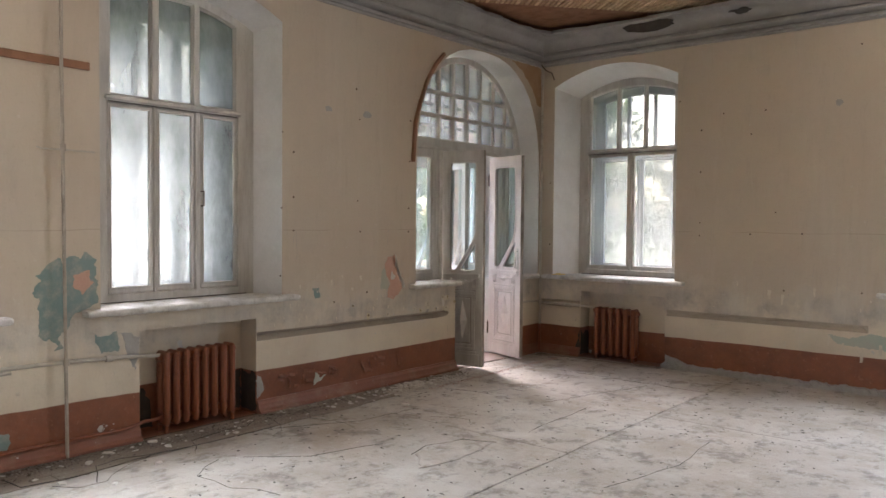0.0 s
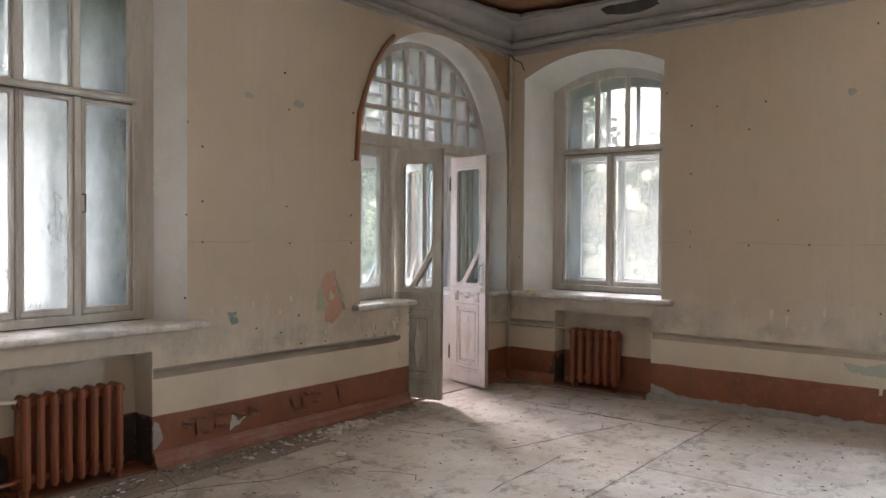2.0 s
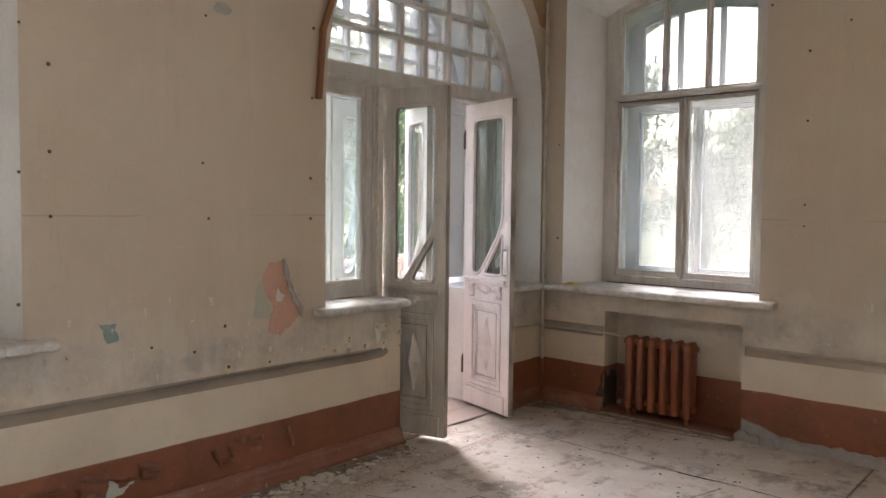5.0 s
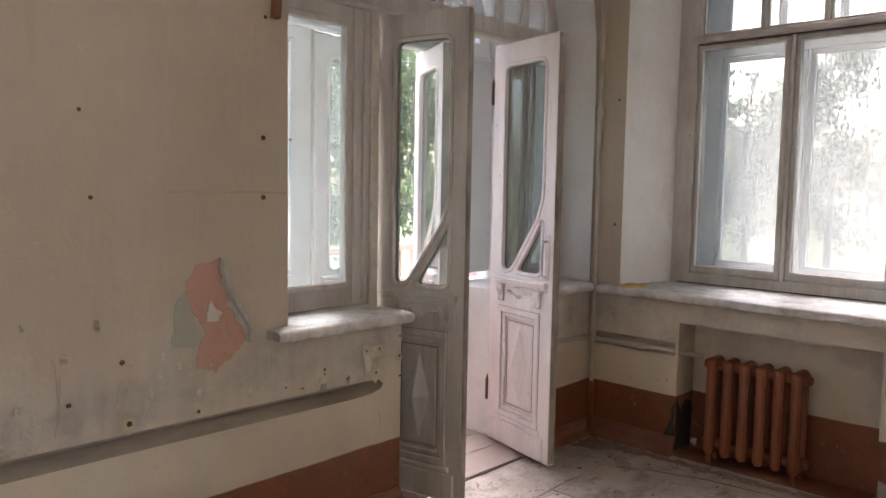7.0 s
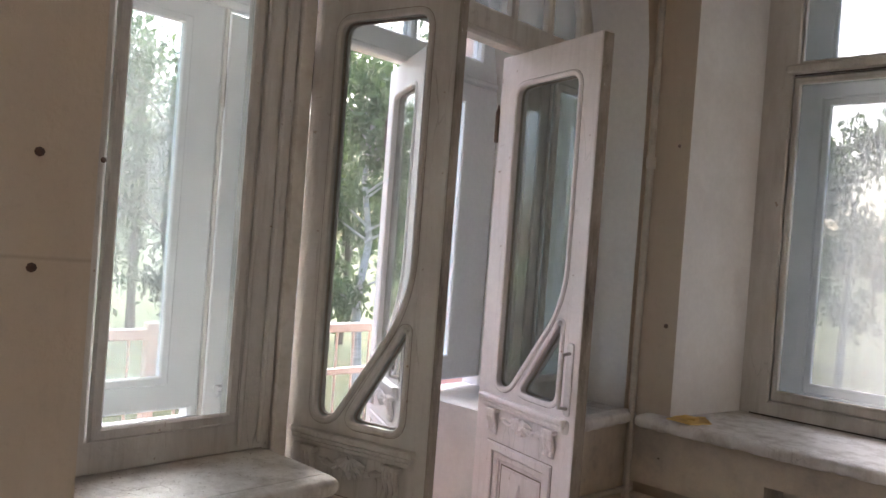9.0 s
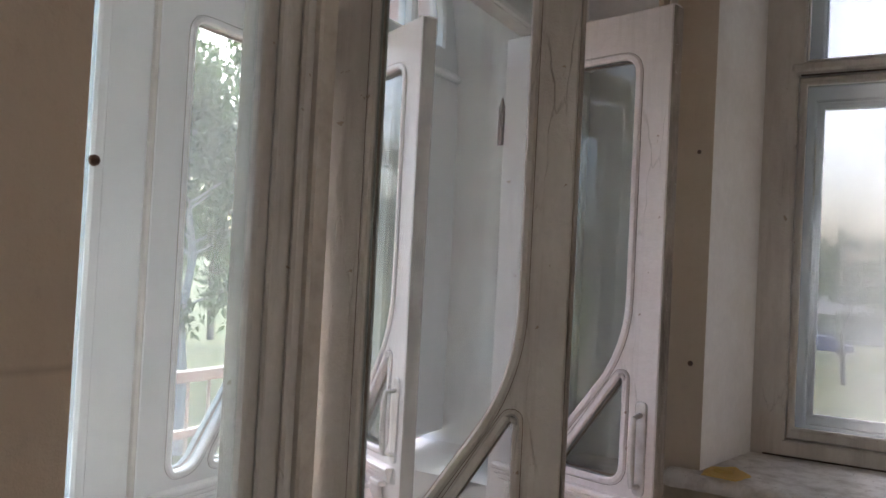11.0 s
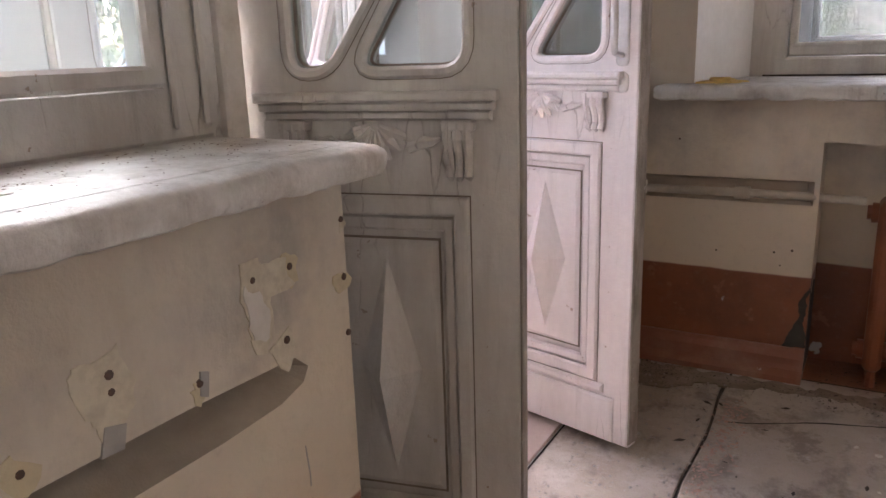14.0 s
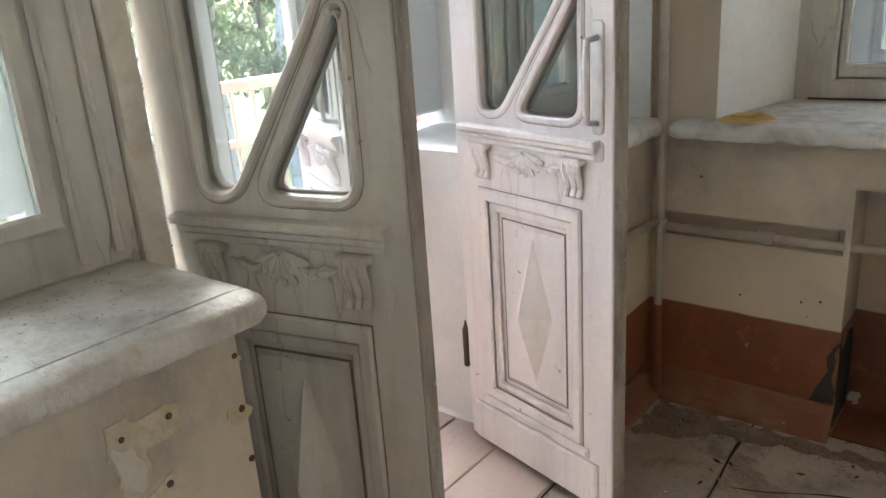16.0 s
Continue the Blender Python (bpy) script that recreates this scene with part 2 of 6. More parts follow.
GLASS = glass_pane("window_glass", 0.26, (0.755, 0.77, 0.76), (0.37, 0.385, 0.378))
DUSTY = glass_pane("dusty_window_glass", 0.82, (0.76, 0.78, 0.77), (0.45, 0.47, 0.465))
DOORGLASS = glass_pane("door_glass", 0.14, (0.86, 0.91, 0.90))
RAWPLASTER = worn("pink_undercoat_plaster", (0.56, 0.34, 0.25), (0.44, 0.25, 0.18), 14.0, 0.6, 0.85, 0.4)
GREYPLASTER = worn("grey_bare_plaster", (0.40, 0.38, 0.35), (0.26, 0.24, 0.21), 14.0, 0.7, 0.9, 0.5)
SCAR = worn("yellowed_scar", (0.64, 0.585, 0.455), (0.42, 0.36, 0.26), 30.0, 0.8, 0.9, 0.5)
TEAL = worn("old_teal_paint", (0.19, 0.26, 0.24), (0.42, 0.40, 0.33), 12.0, 0.9, 0.7, 0.3)
CHALK = worn("chalky_plaster_chips", (0.68, 0.65, 0.59), (0.42, 0.37, 0.30), 20.0, 0.6, 0.9, 0.3)
TAPE = worn("yellowed_tape", (0.74, 0.58, 0.24), (0.60, 0.44, 0.15), 25.0, 0.5, 0.45, 0.2)
tn = TAPE.node_tree
glow = tn.nodes.new("ShaderNodeBsdfTranslucent")
glow.inputs[0].default_value = (0.85, 0.64, 0.22, 1.0)
both = tn.nodes.new("ShaderNodeMixShader")
both.inputs[0].default_value = 0.6
tn.links.new(tn.nodes["Principled BSDF"].outputs[0], both.inputs[1])
tn.links.new(glow.outputs[0], both.inputs[2])
tn.links.new(both.outputs[0], tn.nodes["Material Output"].inputs[0])
FACADE = worn("pink_facade_plaster", (0.52, 0.36, 0.30), (0.42, 0.28, 0.23), 1.5, 0.5, 0.85, 0.3)
REDMETAL = worn("red_painted_sheet", (0.42, 0.13, 0.10), (0.30, 0.12, 0.09), 4.0, 0.5, 0.5, 0.2)
RAILPAINT = worn("pale_rail_paint", (0.55, 0.47, 0.40), (0.40, 0.30, 0.22), 8.0, 0.5, 0.6, 0.2)

# ---- mesh tools ----


def link(bm, name, material, parent=None, label="", smooth=False):
    bmesh.ops.recalc_face_normals(bm, faces=bm.faces)
    me = bpy.data.meshes.new(name)
    bm.to_mesh(me)
    bm.free()
    me.materials.append(material)
    if smooth:
        me.polygons.foreach_set("use_smooth", [True] * len(me.polygons))
        me.set_sharp_from_angle(angle=radians(40))
    ob = new(name, me)
    if parent:
        ob.parent = parent
    if label:
        ob["label"] = label
    return ob


def part(name, bm, material, parent, label="", smooth=False):
    return link(bm, name, material, parent, label, smooth)


def thing(name, label, category, group="", m=None):
    e = new(name)
    if m is not None:
        e.matrix_basis = m
    return tagged(e, label, category, group)


def setting(ob, label="", category=""):
    return tagged(ob, label, category, "", "structure")


def box(bm, a, b, ch=0.0):
    """A box from corner a to corner b, chamfered by ch."""
    lo = [min(p, q) for p, q in zip(a, b)]
    hi = [max(p, q) for p, q in zip(a, b)]
    g = bmesh.ops.create_cube(bm, size=1.0)["verts"]
    for v in g:
        for i in range(3):
            v.co[i] = lo[i] if v.co[i] < 0 else hi[i]
    if ch:
        ed = list({e for v in g for e in v.link_edges})
        bmesh.ops.bevel(bm, geom=ed, offset=ch, segments=1, affect="EDGES", profile=0.5)


def area(loop):
    return 0.5 * sum(a[0] * b[1] - b[0] * a[1] for a, b in zip(loop, loop[1:] + loop[:1]))


def offset(loop, d):
    """The loop moved to its left by d."""
    n = len(loop)
    res = []
    for i in range(n):
        p, q, r = Vector(loop[i - 1]), Vector(loop[i]), Vector(loop[(i + 1) % n])
        u, v = (q - p), (r - q)
        if u.length < 1e-9 or v.length < 1e-9:
            res.append(tuple(q))
            continue
        u.normalize(), v.normalize()
        nu, nv = Vector((-u.y, u.x)), Vector((-v.y, v.x))
        m = nu + nv
        if m.length < 1e-6:
            m = nu
        m.normalize()
        res.append(tuple(q + m * d / max(0.4, m.dot(nu))))
    return res


def slab(bm, loops, layers, f, caps=(True, True)):
    """A plate with holes. loops: the outer loop, then holes. layers: (depth, chamfer) or (depth, list of loops) from back to front. f maps (u, v, depth)."""
    fixed = []
    for i, lp in enumerate(loops):
        lp = list(lp)
        if (area(lp) > 0) != (i == 0):
            lp.reverse()
        fixed.append(lp)
    rings = []
    for depth, ch in layers:
        shaped = [offset(lp, ch) if ch else lp for lp in fixed]
        rings.append([[bm.verts.new(f(u, v, depth)) for u, v in lp] for lp in shaped])
    for i, cap in ((0, caps[0]), (-1, caps[1])):
        if cap:
            ed = []
            for r in rings[i]:
                for a, b in zip(r, r[1:] + r[:1]):
                    ed.append(bm.edges.get((a, b)) or bm.edges.new((a, b)))
            bmesh.ops.triangle_fill(bm, edges=ed, use_beauty=True)
    for lo, hi in zip(rings, rings[1:]):
        for ra, rb in zip(lo, hi):
            n = len(ra)
            for i in range(n):
                j = (i + 1) % n
                bm.faces.new((ra[i], ra[j], rb[j], rb[i]))


def plate(loops, t, f, ch=0.004):
    """A bmesh plate of thickness t, chamfered on both faces."""
    bm = bmesh.new()
    c = min(ch, t * 0.4)
    slab(bm, loops, [(0, c), (c, 0), (t - c, 0), (t, c)] if c else [(0, 0), (t, 0)], f)
    return bm


def rect(u0, v0, u1, v1):
    return [(u0, v0), (u1, v0), (u1, v1), (u0, v1)]


def rounded(pts, r, n=4):
    """A polygon with its corners rounded by r (one radius, or one for each corner)."""
    res = []
    k = len(pts)
    rs = r if isinstance(r, (list, tuple)) else [r] * k
    for i in range(k):
        p, q, s = Vector(pts[i - 1]), Vector(pts[i]), Vector(pts[(i + 1) % k])
        if rs[i] <= 0:
            res.append(tuple(q))
            continue
        a, b = (p - q), (s - q)
        d = min(rs[i], 0.49 * a.length, 0.49 * b.length)
        a, b = q + a.normalized() * d, q + b.normalized() * d
        for j in range(n + 1):
            w = j / n
            res.append(tuple(a * (1 - w) ** 2 + q * 2 * w * (1 - w) + b * w * w))
    return res


def tube(bm, pts, r, n=10):
    """A round bar along points."""
    rings = []
    pts = [Vector(p) for p in pts]
    for i, p in enumerate(pts):
        d = (pts[min(i + 1, len(pts) - 1)] - pts[max(i - 1, 0)]).normalized()
        a = d.orthogonal().normalized() if i == 0 else (prev - d * prev.dot(d)).normalized()
        prev = a
        b = d.cross(a)
        rr = r[i] if isinstance(r, (list, tuple)) else r
        rings.append([bm.verts.new(p + (a * math.cos(2 * math.pi * k / n) + b * math.sin(2 * math.pi * k / n)) * rr) for k in range(n)])
    for ra, rb in zip(rings, rings[1:]):
        for k in range(n):
            bm.faces.new((ra[k], ra[(k + 1) % n], rb[(k + 1) % n], rb[k]))
    bm.faces.new(rings[0][::-1])
    bm.faces.new(rings[-1])


def sweep(bm, profile, path, up=Vector((0, 0, 1)), closed=False):
    """A profile of (out, height) points along a level path, out being to the path's right."""
    path = [Vector(p) for p in path]
    rings = []
    n = len(path)
    for i, p in enumerate(path):
        a = (p - path[i - 1]).normalized() if i else (path[1] - p).normalized()
        b = (path[i + 1] - p).normalized() if i < n - 1 else a
        ra, rb = a.cross(up), b.cross(up)
        m = (ra + rb).normalized()
        k = 1 / max(0.3, m.dot(ra))
        rings.append([bm.verts.new(p + m * k * o + up * h) for o, h in profile])
    for x, y in zip(rings, rings[1:]):
        for i in range(len(profile) - 1):
            bm.faces.new((x[i], x[i + 1], y[i + 1], y[i]))
    for r in (rings[0], rings[-1]):
        bm.faces.new(r)


def west(u, v, d):
    """Plan of the west wall: u along y, v up, d into the room from x = -5.75."""
    return Vector((WX + d, u, v))


def north(u, v, d):
    """Plan of the north wall: u along x, v up, d into the room from y = 9.34."""
    return Vector((u, NY - d, v))


# ---- large structure ----
WX, NY = -5.75, 9.34
SOUTH, EAST, TOP = -3.2, 3.6, 3.60
DEEP = 0.87


def arch_loop(c, half, z0, z1, top, p=2.0, n=18, foot=None):
    """A window's outline: sides up to z1, then a curve of exponent p up to top."""
    pts = [(c - half, z0), (c + half, z0)]
    for i in range(n + 1):
        a = math.pi * i / n
        cx, sx = math.cos(a), math.sin(a)
        pts.append((c + half * math.copysign(abs(cx) ** (2 / p), cx), z1 + (top - z1) * abs(sx) ** (2 / p)))
    return pts


def segment_loop(a, b, z0, z1, rise, n=12):
    """A window's outline with a flat arch."""
    pts = [(a, z0), (b, z0)]
    for i in range(n + 1):
        w = i / n
        pts.append((b + (a - b) * w, z1 + rise * (1 - (2 * w - 1) ** 2)))
    return pts


def door_loop(c, half, top, d0, d1, p):
    """The balcony doorway: two side lights over low walls, one door down to the floor, one round head."""
    arch = arch_loop(c, half, 0.864, 2.05, top, p)
    return [(d0, 0.0), (d1, 0.0), (d1, 0.864)] + arch[1:] + [(c - half, 0.864), (d0, 0.864)]


def holes_wall(name, f, span, windows, recesses, notch=None, label="", groove=None):
    """A thick wall. windows: (front loop, back loop); recesses: (loop, depth); notch: front and back loop that open to the floor."""
    bm = bmesh.new()

    def outer(door):
        lp = [(span[0], 0.0)]
        lows = []
        for loop, *_ in recesses:
            if min(v for _, v in loop) <= 0.001:
                u0, u1, v1 = min(u for u, _ in loop), max(u for u, _ in loop), max(v for _, v in loop)
                lows.append((u0, [(u0, 0.0), (u0, v1), (u1, v1), (u1, 0.0)]))
        if door:
            lows.append((door[0][0], [door[0]] + list(reversed(door[2:])) + [door[1]]))
        for _, pts in sorted(lows, key=lambda q: q[0]):
            lp += pts
        return lp + [(span[1], 0.0), (span[1], TOP + 0.3), (span[0], TOP + 0.3)]

    def fill(loops, d):
        ed, rings = [], []
        for lp in loops:
            r = [bm.verts.new(f(u, v, d)) for u, v in lp]
            rings.append(r)
            for a, b in zip(r, r[1:] + r[:1]):
                ed.append(bm.edges.new((a, b)))
        bmesh.ops.triangle_fill(bm, edges=ed, use_beauty=True)

    def bridge(la, da, lb, db):
        ra = [bm.verts.new(f(u, v, da)) for u, v in la]
        rb = [bm.verts.new(f(u, v, db)) for u, v in lb]
        n = len(ra)
        for i in range(n):
            bm.faces.new((ra[i], ra[(i + 1) % n], rb[(i + 1) % n], rb[i]))

    high = [lp for lp, *_ in recesses if min(v for _, v in lp) > 0.001]
    fill([outer(notch[0] if notch else None)] + [w[0] for w in windows] + high, 0.0)
    recesses_all, recesses = recesses, []
    fill([outer(notch[1] if notch else None)] + [w[1] for w in windows], -DEEP)
    for fr, bk in windows:
        bridge(fr, 0.0, bk, -DEEP)
    if notch:
        bridge(notch[0], 0.0, notch[1], -DEEP)
    for lp, d, *inner in recesses_all:
        back = inner[0] if inner else lp
        bridge(lp, 0.0, back, -d)
        fill([back], -d)
    bmesh.ops.remove_doubles(bm, verts=bm.verts, dist=0.0005)
    me_ob = link(bm, name, WALL)
    me_ob.data.materials.append(PLASTER)
    me_ob.data.materials.append(FACADE)
    me_ob.data.materials.append(groove)
    zone = f(0, 0, 0) - f(0, 0, -1)
    base = f(0, 0, 0).dot(zone)
    openings = [w[0] for w in windows] + ([notch[0]] if notch else [])
    for poly in me_ob.data.polygons:
        dep = poly.center.dot(zone) - base
        if dep < -DEEP + 0.005:
            poly.material_index = 2
        elif -0.06 < dep < -0.01:
            poly.material_index = 3
        elif dep < -0.25 and abs(poly.normal.dot(zone)) < 0.8:
            poly.material_index = 1
    return setting(me_ob, label, "wall")


def window_holes(a, b, swap=False):
    """Front and back outline of a window between a and b, narrowing outwards."""
    front = segment_loop(a, b, 0.88, 3.06, 0.19)
    s = 0.20
    back = segment_loop(a + s, b - s, 0.92, 2.90, 0.15)
    return front, back


W1, W2, N1, N2 = (4.11, 5.575), (1.97, 3.44), (-5.565, -4.095), (-2.12, -0.65)
door_front = door_loop(8.24, 1.07, 3.30, 7.778, 8.875, 2.4)
door_back = door_loop(8.255, 1.045, 3.27, 7.86, 8.875, 2.3)
wall_west = holes_wall("wall_west", west, (SOUTH, NY), [window_holes(*W1), window_holes(*W2)],
                       [(rect(4.375, 0.0, 5.33, 0.74), 0.20), ([(5.335, 0.562), (6.5, 0.560), (7.50, 0.555), (7.61, 0.560), (7.66, 0.574), (7.672, 0.594), (7.645, 0.617), (7.45, 0.624), (6.5, 0.627), (5.335, 0.630)], 0.055, [(5.335, 0.600), (6.5, 0.598), (7.48, 0.594), (7.57, 0.598), (7.615, 0.603), (7.625, 0.608), (7.61, 0.612), (7.45, 0.618), (6.5, 0.621), (5.335, 0.624)])],
                       (door_front, door_back), "beige limewashed wall with cream dado and red-brown foot, peeling", GRIME)
wall_north = holes_wall("wall_north", north, (-6.62, EAST), [window_holes(*N1), window_holes(*N2)],
                        [(rect(-5.19, 0.0, -4.19, 0.74), 0.20), (rect(-4.175, 0.545, -2.3, 0.612), 0.04, rect(-4.175, 0.58, -2.34, 0.605)), (rect(-5.72, 0.552, -5.205, 0.625), 0.035, rect(-5.72, 0.57, -5.225, 0.615))],
                        None, "beige limewashed wall with cream dado and red-brown foot", CHASED)
for nm, a, b in (("wall_south", (-6.62, SOUTH - 0.3, 0), (EAST, SOUTH, TOP + 0.3)), ("wall_east", (EAST, SOUTH - 0.3, 0), (EAST + 0.3, NY + DEEP, TOP + 0.3))):
    bm = bmesh.new()
    box(bm, a, b)
    setting(link(bm, nm, WALL), "plain beige limewashed wall with brown foot", "wall")

# ceiling of plaster with laths laid bare, a cove and cornice along the walls
bm = bmesh.new()
box(bm, (-6.62, SOUTH - 0.3, TOP + 0.31), (EAST + 0.3, NY + DEEP, TOP + 0.45))
setting(link(bm, "roof_slab", DARK), "dark boards above the ceiling", "ceiling")
hole = [(-5.50, 3.0), (-5.49, 5.1), (-5.52, 6.2), (-5.49, 7.1), (-5.52, 8.0), (-5.53, 8.85), (-5.40, 9.06), (-4.7, 9.12), (-3.9, 9.12), (-3.2, 9.06), (-2.2, 9.11), (-1.0, 9.0), (0.4, 8.7), (0.9, 6.5), (0.5, 4.5), (-1.5, 3.4), (-3.5, 3.0)]
ragged = []
for a, b in zip(hole, hole[1:] + hole[:1]):
    n = max(2, int((Vector(b) - Vector(a)).length / 0.06))
    for i in range(n):
        q = Vector(a).lerp(Vector(b), i / n)
        ragged.append((q.x + 0.035 * noise.noise((q.x * 9, q.y * 9, 0)) + 0.06 * noise.noise((q.x * 2.5, q.y * 2.5, 5)), q.y + 0.035 * noise.noise((q.x * 9, q.y * 9, 3)) + 0.06 * noise.noise((q.x * 2.5, q.y * 2.5, 8))))
bm = bmesh.new()
slab(bm, [rect(WX - 0.02, SOUTH, EAST, NY + 0.02), ragged], [(0.0, 0.0), (0.03, 0.0)], lambda u, v, d: Vector((u, v, TOP + d)))
setting(link(bm, "ceiling", COVE), "grey plaster ceiling fallen away to bare laths", "ceiling")
profile = [(-0.01, -0.29), (0.015, -0.29), (0.02, -0.272), (0.050, -0.268), (0.052, -0.250), (0.020, -0.244), (0.018, -0.226), (0.065, -0.208), (0.092, -0.190), (0.092, -0.168), (0.050, -0.166), (0.050, -0.156), (0.068, -0.150)]
for i in range(1, 9):
    a = radians(90 * i / 8)
    profile.append((0.068 + 0.165 * (1 - math.cos(a)), -0.150 + 0.143 * math.sin(a)))
profile += [(0.233, 0.01), (-0.01, 0.01)]
bm = bmesh.new()
sweep(bm, profile, [(WX, SOUTH, TOP), (WX, NY, TOP), (EAST, NY, TOP)])
setting(link(bm, "cornice", COVE, smooth=True), "grey moulded plaster cornice under a cove", "cornice")
rnd = random.Random(4)
bm = bmesh.new()
for i in range(150):
    y = 2.8 + i * 0.042
    box(bm, (-5.6, y, TOP + 0.045), (1.1, y + 0.028, TOP + 0.058))
g = bm.verts[:]
bmesh.ops.rotate(bm, cent=(-2.5, 6, TOP), matrix=Matrix.Rotation(radians(38), 3, "Z"), verts=g)
for i in range(170):
    y = 1.5 + i * 0.05
    box(bm, (-5.9, y, TOP + 0.06), (1.6, y + 0.03, TOP + 0.073))
bm.verts.ensure_lookup_table()
bmesh.ops.rotate(bm, cent=(-2.5, 6, TOP), matrix=Matrix.Rotation(radians(-40), 3, "Z"), verts=bm.verts[150 * 8:])
tagged(link(bm, "ceiling_laths", LATH), "bare brown diagonal laths in a fallen ceiling", "laths", "", "structure")
bm = bmesh.new()
box(bm, (-6.62, SOUTH - 0.3, TOP + 0.08), (EAST, NY + DEEP, TOP + 0.12))
setting(link(bm, "ceiling_boards", BROWNWOOD), "brown boards behind the laths", "ceiling")

# ground floor slab under the sheets
bm = bmesh.new()
box(bm, (-6.62, SOUTH - 0.3, -0.25), (EAST + 0.3, NY + DEEP, -0.012))
floor = setting(link(bm, "floor", DARK), "grey-painted worn floor sheets under plaster dust", "floor")

# floor sheets: rough hardboard and boards in strips along the west wall
def sheet_edge(i, y):
    base = (-5.76, -5.343 - 0.013 * (y - 5.0), -3.40, -1.42, 0.55, 2.4, EAST)[i]
    return base + (0.034 if i == 1 else 0.012) * noise.noise((y * 2.3, i * 7.0, 1.0)) + (0.012 if i == 1 else 0.006) * noise.noise((y * 14.0, i * 3.0, 4.0))


cuts = ((SOUTH, 1.2, 4.3, 7.0, NY), (SOUTH, 0.6, 3.3, 6.05, 8.45, NY), (SOUTH, 1.9, 4.6, 7.35, NY), (SOUTH, 0.4, 3.1, 5.9, 8.42, NY), (SOUTH, 2.0, 5.0, 7.9, NY), (SOUTH, 1.0, 4.0, 7.0, NY))
for i, ys in enumerate(cuts):
    for y0, y1 in zip(ys, ys[1:]):
        if i == 0:
            continue
        n = max(4, int((y1 - y0) / 0.12))
        up = [(sheet_edge(i, y0 + (y1 - y0) * j / n) + 0.005, y0 + 0.004 + (y1 - y0 - 0.008) * j / n) for j in range(n + 1)]
        dn = [(sheet_edge(i + 1, y0 + (y1 - y0) * j / n) - 0.005, y0 + 0.004 + (y1 - y0 - 0.008) * j / n) for j in range(n, -1, -1)]
        lift = 0.0
        bm = bmesh.new()
        slab(bm, [up[::-1] + dn[::-1]], [(-0.012, 0.0), (lift - 0.003, 0.0), (lift, 0.004)], lambda u, v, d: Vector((u, v, d)))
        part("floor_sheet", bm, FLOOR, floor)

# old boards along the west wall, running with it; one wide strip by the door
for y_from, y_to, rows in ((SOUTH, 6.55, 3), (6.55, NY, 1)):
    for row in range(rows):
        ys = [y_from] + [y for y in (y_from + 0.9 + row * 0.43 + k * 1.7 for k in range(12)) if y < y_to - 0.5 and rows > 1] + [y_to]
        for y0, y1 in zip(ys, ys[1:]):
            n = max(4, int((y1 - y0) / 0.08))
            lip = [[(WX + (sheet_edge(1, y0 + (y1 - y0) * j / n) - WX) * side / rows, y0 + 0.0015 + (y1 - y0 - 0.003) * j / n) for j in range(n + 1)] for side in (row, row + 1)]
            far = (0.012 if rows > 1 else 0.005) if row + 1 == rows else 0.002
            loop = [(u + 0.0015, v) for u, v in lip[0]][::-1] + [(u - far - 0.003 * max(0.0, noise.noise((v * 9, 3.0, 0))), v) for u, v in lip[1]]
            drop = 0.0015 * ((row + int(y0 * 3)) % 3) + (0.002 if rows == 1 else 0.0)
            bm = bmesh.new()
            slab(bm, [loop], [(-0.012, 0.0), (-0.003 - drop, 0.0), (-0.001 - drop, 0.002)], lambda u, v, d: Vector((u, v, d)))
            part("floor_board", bm, BOARD if rows > 1 else FLOOR, floor)

# worn boards in the doorway between the two frames
SADDLE = worn("pinkish_worn_boards", (0.40, 0.32, 0.275), (0.26, 0.19, 0.155), 5.0, 0.8, 0.8, 0.5, streak=(1, 0.2, 1), chip=(0.5, 0.45, 0.40))
for k in range(4):
    bm = bmesh.new()
    box(bm, (-5.775 - 0.205 * (k + 1) + 0.004, 7.865 if k > 1 else 7.795, -0.004), (-5.775 - 0.205 * k + (0.022 if k == 0 else 0.0), 8.84, 0.008 - 0.001 * (k % 2)), 0.003)
    part("threshold_board", bm, SADDLE, floor, "pinkish worn board in the doorway")

# ---- windows ----


def arched_cell(a, b, z0, top, n=6):
    """A light whose head follows the curve top(u)."""
    return [(a, z0), (b, z0)] + [(b + (a - b) * i / n, top(b + (a - b) * i / n)) for i in range(n + 1)]


